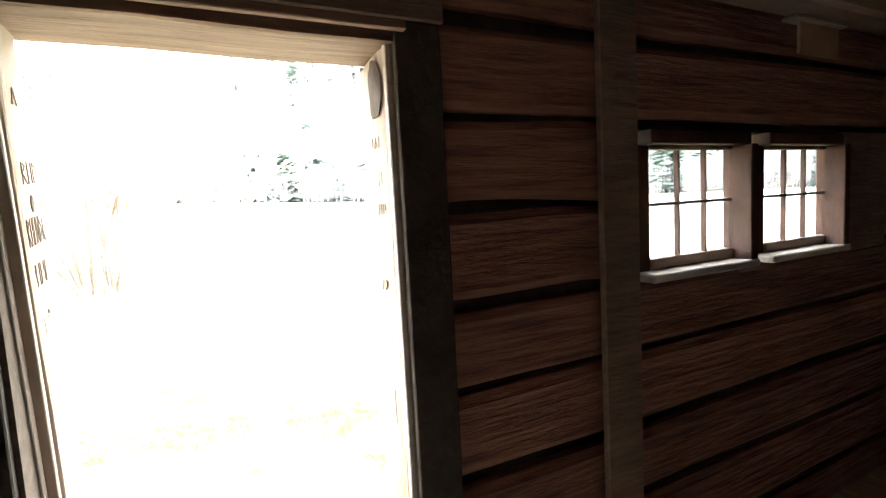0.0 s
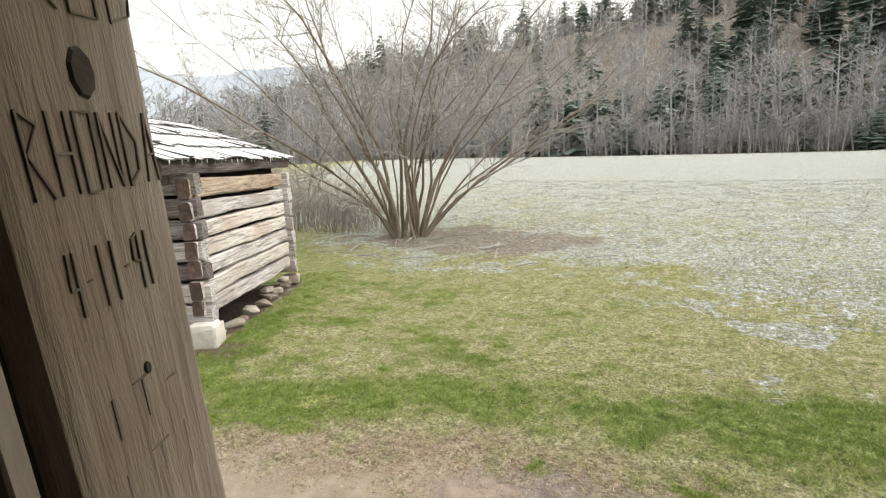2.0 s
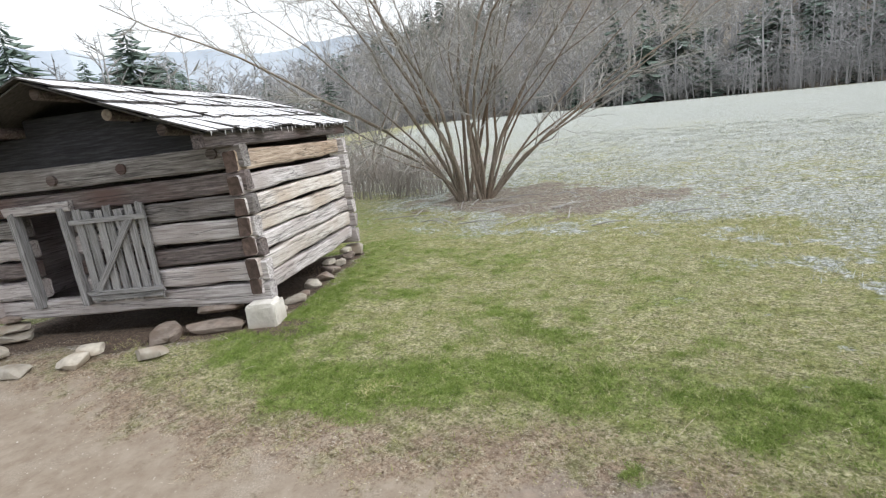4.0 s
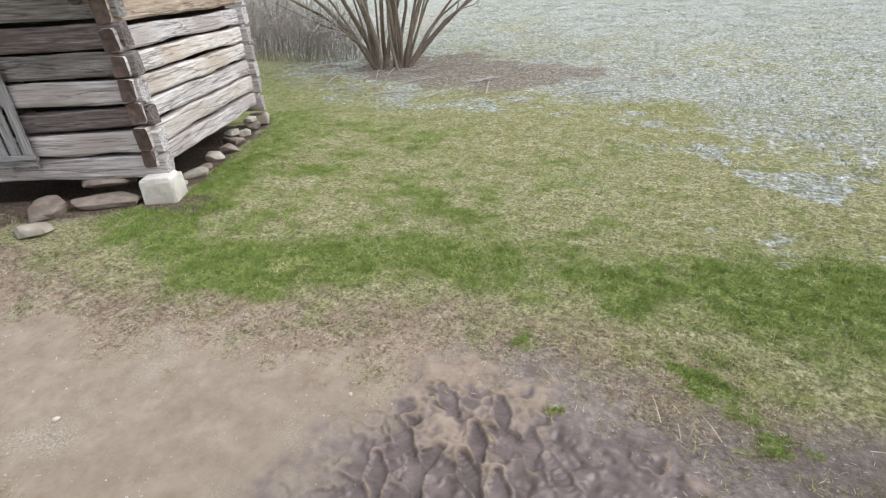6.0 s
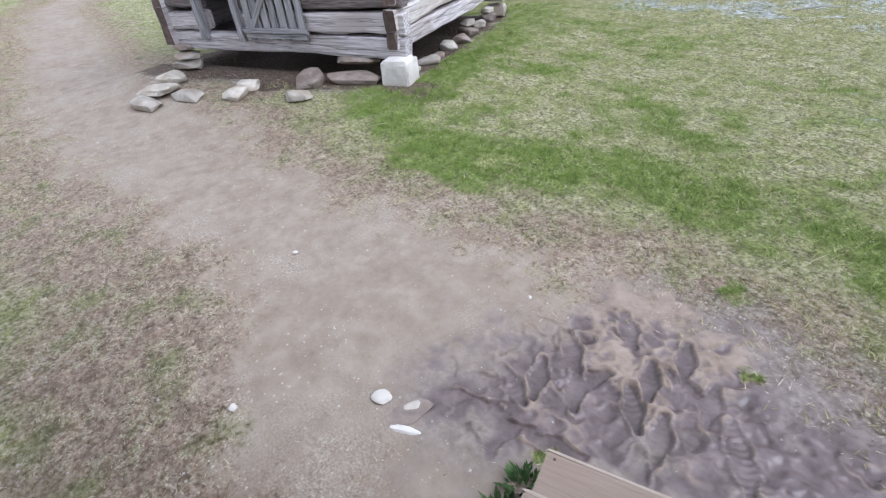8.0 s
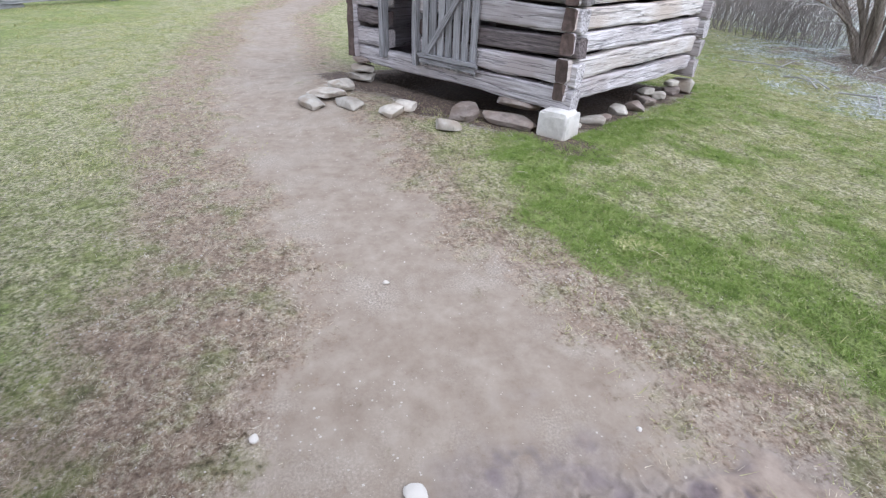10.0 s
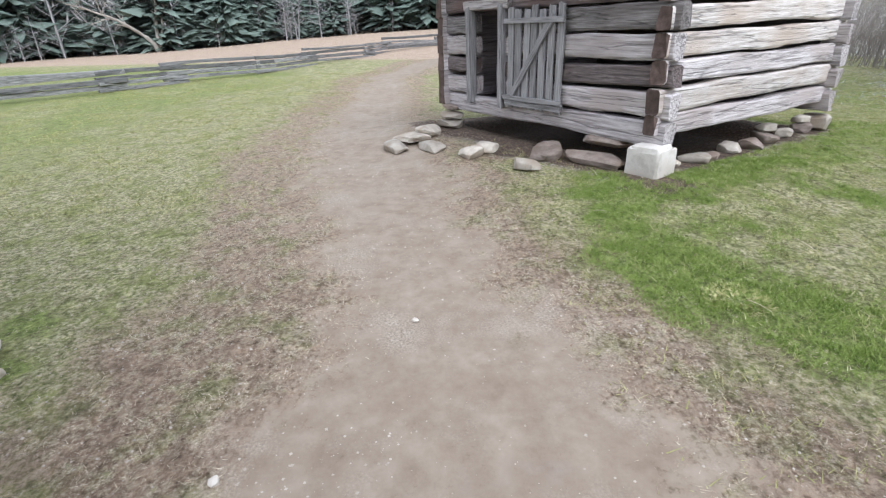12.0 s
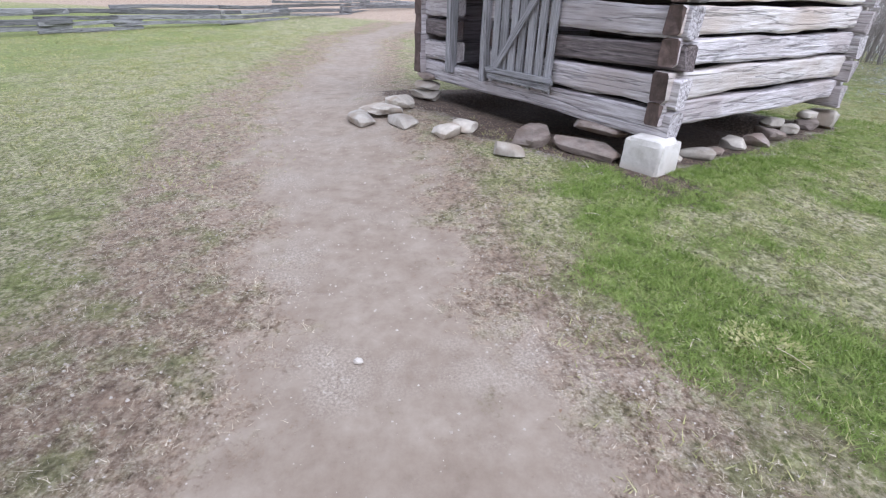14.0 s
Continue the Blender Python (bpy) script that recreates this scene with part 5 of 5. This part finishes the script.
tagged(new("bare_woods", big_mesh("bare_woods", np.concatenate(woods["bare"][0]), np.concatenate(woods["bare"][1]), HAZY_WOODS)), "bare winter woods on the hillside, haze in their grey", "woods", kind="stuff")
tagged(new("pine_woods", big_mesh("pine_woods", np.concatenate(woods["pine"][0]), np.concatenate(woods["pine"][1]), HAZY_PINE)), "green pines among the bare woods, haze in their colour", "woods", kind="stuff")
for k, (x, y, sd) in enumerate([(-63, -29, 61), (-66, -47, 62), (-60, -62, 63)]):
    bare_tree("pale_bare_tree", x, y, [(0, 0.05, 13, 0.1), (100, 0.35, 10, 0.3), (-80, 0.4, 10, 0.3)], "tall pale-barked bare tree before the dark pines", sd, base=0.4, r0=0.3, bark=SYCAMORE, twig=SYCAMORE)
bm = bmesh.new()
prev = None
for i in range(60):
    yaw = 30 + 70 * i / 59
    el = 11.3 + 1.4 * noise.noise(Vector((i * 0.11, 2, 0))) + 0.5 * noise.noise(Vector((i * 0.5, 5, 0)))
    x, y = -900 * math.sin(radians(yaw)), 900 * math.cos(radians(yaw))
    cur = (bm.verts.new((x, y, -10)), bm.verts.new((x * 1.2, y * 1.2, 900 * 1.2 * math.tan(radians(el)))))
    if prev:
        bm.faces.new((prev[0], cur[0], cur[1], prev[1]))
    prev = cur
tagged(part("backdrop", bm, MOUNTAIN, None), "mountains beyond the woods, their haze painted pale blue", "mountain", kind="structure")


# ---- ground cover: blades, straw, leaves, gravel ----
def blades(name, material, x, y, high, wide, lean, label, category="grass"):
    """One triangle for each blade at the given places."""
    n = len(x)
    z = ground_height(x, y, True) - 0.004
    a = rs.uniform(0, 6.283, n)
    h = high * rs.uniform(0.5, 1.2, n)
    w = wide * rs.uniform(0.6, 1.3, n)
    la = rs.uniform(0, 6.283, n)
    ln = h * lean * rs.uniform(0.3, 1.3, n)
    V = np.empty((n, 3, 3))
    V[:, 0] = np.c_[x - w * np.cos(a), y - w * np.sin(a), z]
    V[:, 1] = np.c_[x + w * np.cos(a), y + w * np.sin(a), z]
    V[:, 2] = np.c_[x + ln * np.cos(la), y + ln * np.sin(la), z + h]
    return tagged(new(name, big_mesh(name, V.reshape(-1, 3), np.arange(n * 3).reshape(-1, 3), material)), label, category, kind="stuff")


def scatter(n, x0, x1, y0, y1, weight):
    x, y = rs.uniform(x0, x1, n), rs.uniform(y0, y1, n)
    keep = rs.rand(n) < weight(x, y, masks(x, y))
    keep &= (crib_gap(x, y) > 0.12)
    hx, hy = x + 0.628, y - 1.355
    m = -0.477 * hx + 0.879 * hy
    s = 0.879 * hx + 0.477 * hy
    keep &= ~((m < 0.05) & (s > -2.6) & (s < 4.2)) & ~((m < 1.42) & (s > -0.4) & (s < 0.5) & (m > 0))
    return x[keep], y[keep]


def clump(x, y, seed, s=4.0):
    """Growth in clumps: bare between, dense within."""
    return smooth(0.38, 0.66, vnoise(x, y, s, seed, 2))


x, y = scatter(800000, -9.5, 2.5, 1.8, 10.5, lambda x, y, k: np.clip(k["green"] * 1.5 - 0.35, 0, 1) * (0.1 + 0.9 * clump(x, y, 101, 9.0)) * (1 - k["frost"] * 0.7) * (1 - smooth(7.5, 10, y)))
blades("green_grass", GREEN, x, y, 0.034, 0.003, 1.2, "short bright green winter grass")
x, y = scatter(520000, -6.8, 0.6, 2.0, 6.2, lambda x, y, k: np.clip(k["green"] * 1.6 - 0.3, 0, 1) * (0.06 + 0.94 * clump(x, y, 113, 11.0)))
blades("green_grass", GREEN, x, y, 0.03, 0.0026, 1.2, "short bright green winter grass beside the path")
x, y = scatter(520000, -12, 4, 3.0, 12, lambda x, y, k: 0.8 * clump(x, y, 103, 8.0) * (1 - k["dirt"]) * (1 - 0.6 * k["green"]) * (1 - k["frost"] * 0.6) * (1 - 0.5 * k["thin"]))
blades("winter_grass", OLIVE, x, y, 0.035, 0.0032, 1.6, "short olive and straw coloured winter grass")
x, y = scatter(460000, -12, 3, -3, 10, lambda x, y, k: (0.3 + 0.5 * k["thin"]) * clump(x, y, 105, 7.0) * (1 - k["dirt"]) * (1 - k["frost"] * 0.5))
blades("dry_straw", STRAW, x, y, 0.016, 0.0024, 3.0, "matted dry straw in the lawn")
x, y = scatter(320000, -16, 14, 5, 36, lambda x, y, k: np.clip(1.3 * k["frost"], 0, 1) * smooth(7.0, 9.5, y) * clump(x, y, 107, 2.2) * (1 - 0.6 * k["litter"]))
blades("frosted_grass", FROST, x, y, 0.07, 0.009, 1.8, "tufted grass white with frost")
x, y = scatter(120000, -22, -6, -9, 1.5, lambda x, y, k: 0.8 * clump(x, y, 109, 2.5) * (1 - k["dirt"]) * (1 - 0.6 * k["thin"]))
blades("far_grass", OLIVE, x, y, 0.04, 0.006, 1.2, "short winter grass beyond the path")
x, y = scatter(60000, -15, 3, -3, 16, lambda x, y, k: np.clip(0.7 * k["litter"] + 0.3 * k["thin"] * (1 - k["dirt"]) * clump(x, y, 111, 1.5), 0, 1))
blades("dead_leaves", LEAF, x, y, 0.014, 0.011, 2.4, "scattered brown dead leaves", "leaves")


def gravel(n, lo, hi, weight, label):
    x, y = scatter(n, -12, 0, -1, 4.5, weight)
    n = len(x)
    z = ground_height(x, y, True)
    s = lo + (hi - lo) * rs.rand(n) ** 3
    V = np.empty((n, 5, 3))
    a = rs.uniform(0, 6.283, n)
    for k in range(4):
        f = rs.uniform(0.7, 1.2, n)
        V[:, k] = np.c_[x + s * f * np.cos(a + k * 1.57), y + s * f * np.sin(a + k * 1.57), z - 0.2 * s]
    V[:, 4] = np.c_[x, y, z + s * rs.uniform(0.5, 0.9, n)]
    T = (np.arange(n)[:, None, None] * 5 + np.array([[0, 1, 4], [1, 2, 4], [2, 3, 4], [3, 0, 4]])[None]).reshape(-1, 3)
    tagged(new("gravel", big_mesh("gravel", V.reshape(-1, 3), T, GRAVEL)), label, "gravel", kind="stuff")


gravel(110000, 0.0025, 0.012, lambda x, y, k: np.clip((0.05 + 0.22 * k["thin"] * (1 - k["dirt"]) + 0.16 * k["dirt"] * smooth(0.45, 0.7, vnoise(x, y, 1.1, 91))) * (1 - k["mud"]) * (1 - np.clip(2 * k["green"], 0, 1)), 0, 1), "pale gravel scattered over the dirt path")


# ---- weeds beside the steps, a dry tuft in the lawn ----
rng = random.Random(71)


def weed(x, y, r, count, material, label, high=0.065):
    """A low clump of small pointed leaves."""
    bm = bmesh.new()
    z0 = float(ground_height(x, y)) - 0.01
    for _ in range(count):
        a, d = rng.uniform(0, 6.283), r * math.sqrt(rng.random())
        p = Vector((d * math.cos(a), d * math.sin(a), 0))
        out = Vector((math.cos(a), math.sin(a), 0)) * rng.uniform(0.01, 0.05) + Vector((rng.gauss(0, 0.015), rng.gauss(0, 0.015), 0))
        h = high * rng.uniform(0.3, 1.0)
        side = out.cross(Vector((0, 0, 1))).normalized() * rng.uniform(0.006, 0.014)
        vsx = [bm.verts.new(q) for q in (p, p + out * 0.5 + side + Vector((0, 0, h * 0.7)), p + out + Vector((0, 0, h)), p + out * 0.5 - side + Vector((0, 0, h * 0.7)))]
        bm.faces.new(vsx)
    ob = part("weed_clump", bm, material, None, m=pose(x, y, z0))
    return tagged(ob, label, "plant", "weeds beside the steps")


for s, m, r in [(-0.45, 1.28, 0.07), (-0.47, 1.12, 0.09), (-0.45, 0.95, 0.08), (-0.48, 0.8, 0.10), (0.53, 1.22, 0.07), (0.55, 1.05, 0.08), (0.53, 0.9, 0.06)]:
    p = CABIN @ Vector((s, m, 0))
    weed(p.x, p.y, r, 90, WEED, "low dark green leafy weeds against the wooden steps")
weed(-4.0, 4.02, 0.17, 420, OLIVE, "flattened pale dry tuft in the lawn", 0.03)
for i in range(30):
    x, y = rng.uniform(-7, 0.5), rng.uniform(3.6, 8)
    if float(crib_gap(np.array(x), np.array(y))) < 0.4:
        continue
    ln, a = rng.uniform(0.10, 0.28), rng.uniform(0, 3.14)
    dvec = Vector((math.cos(a), math.sin(a), 0))
    vs, fs = [], []
    tube(vs, fs, [-dvec * ln / 2, Vector((0, 0, 0.012)), dvec * ln / 2 + Vector((0, 0, 0.008))], [0.0024, 0.002, 0.0012], 4)
    tagged(part("straw_stalk", mesh_of("stalk", vs, fs), STRAW, None, m=pose(x, y, float(ground_height(x, y, True)) + 0.02)), "loose pale straw stalk lying on the grass", "stalk", "stalks on the lawn")
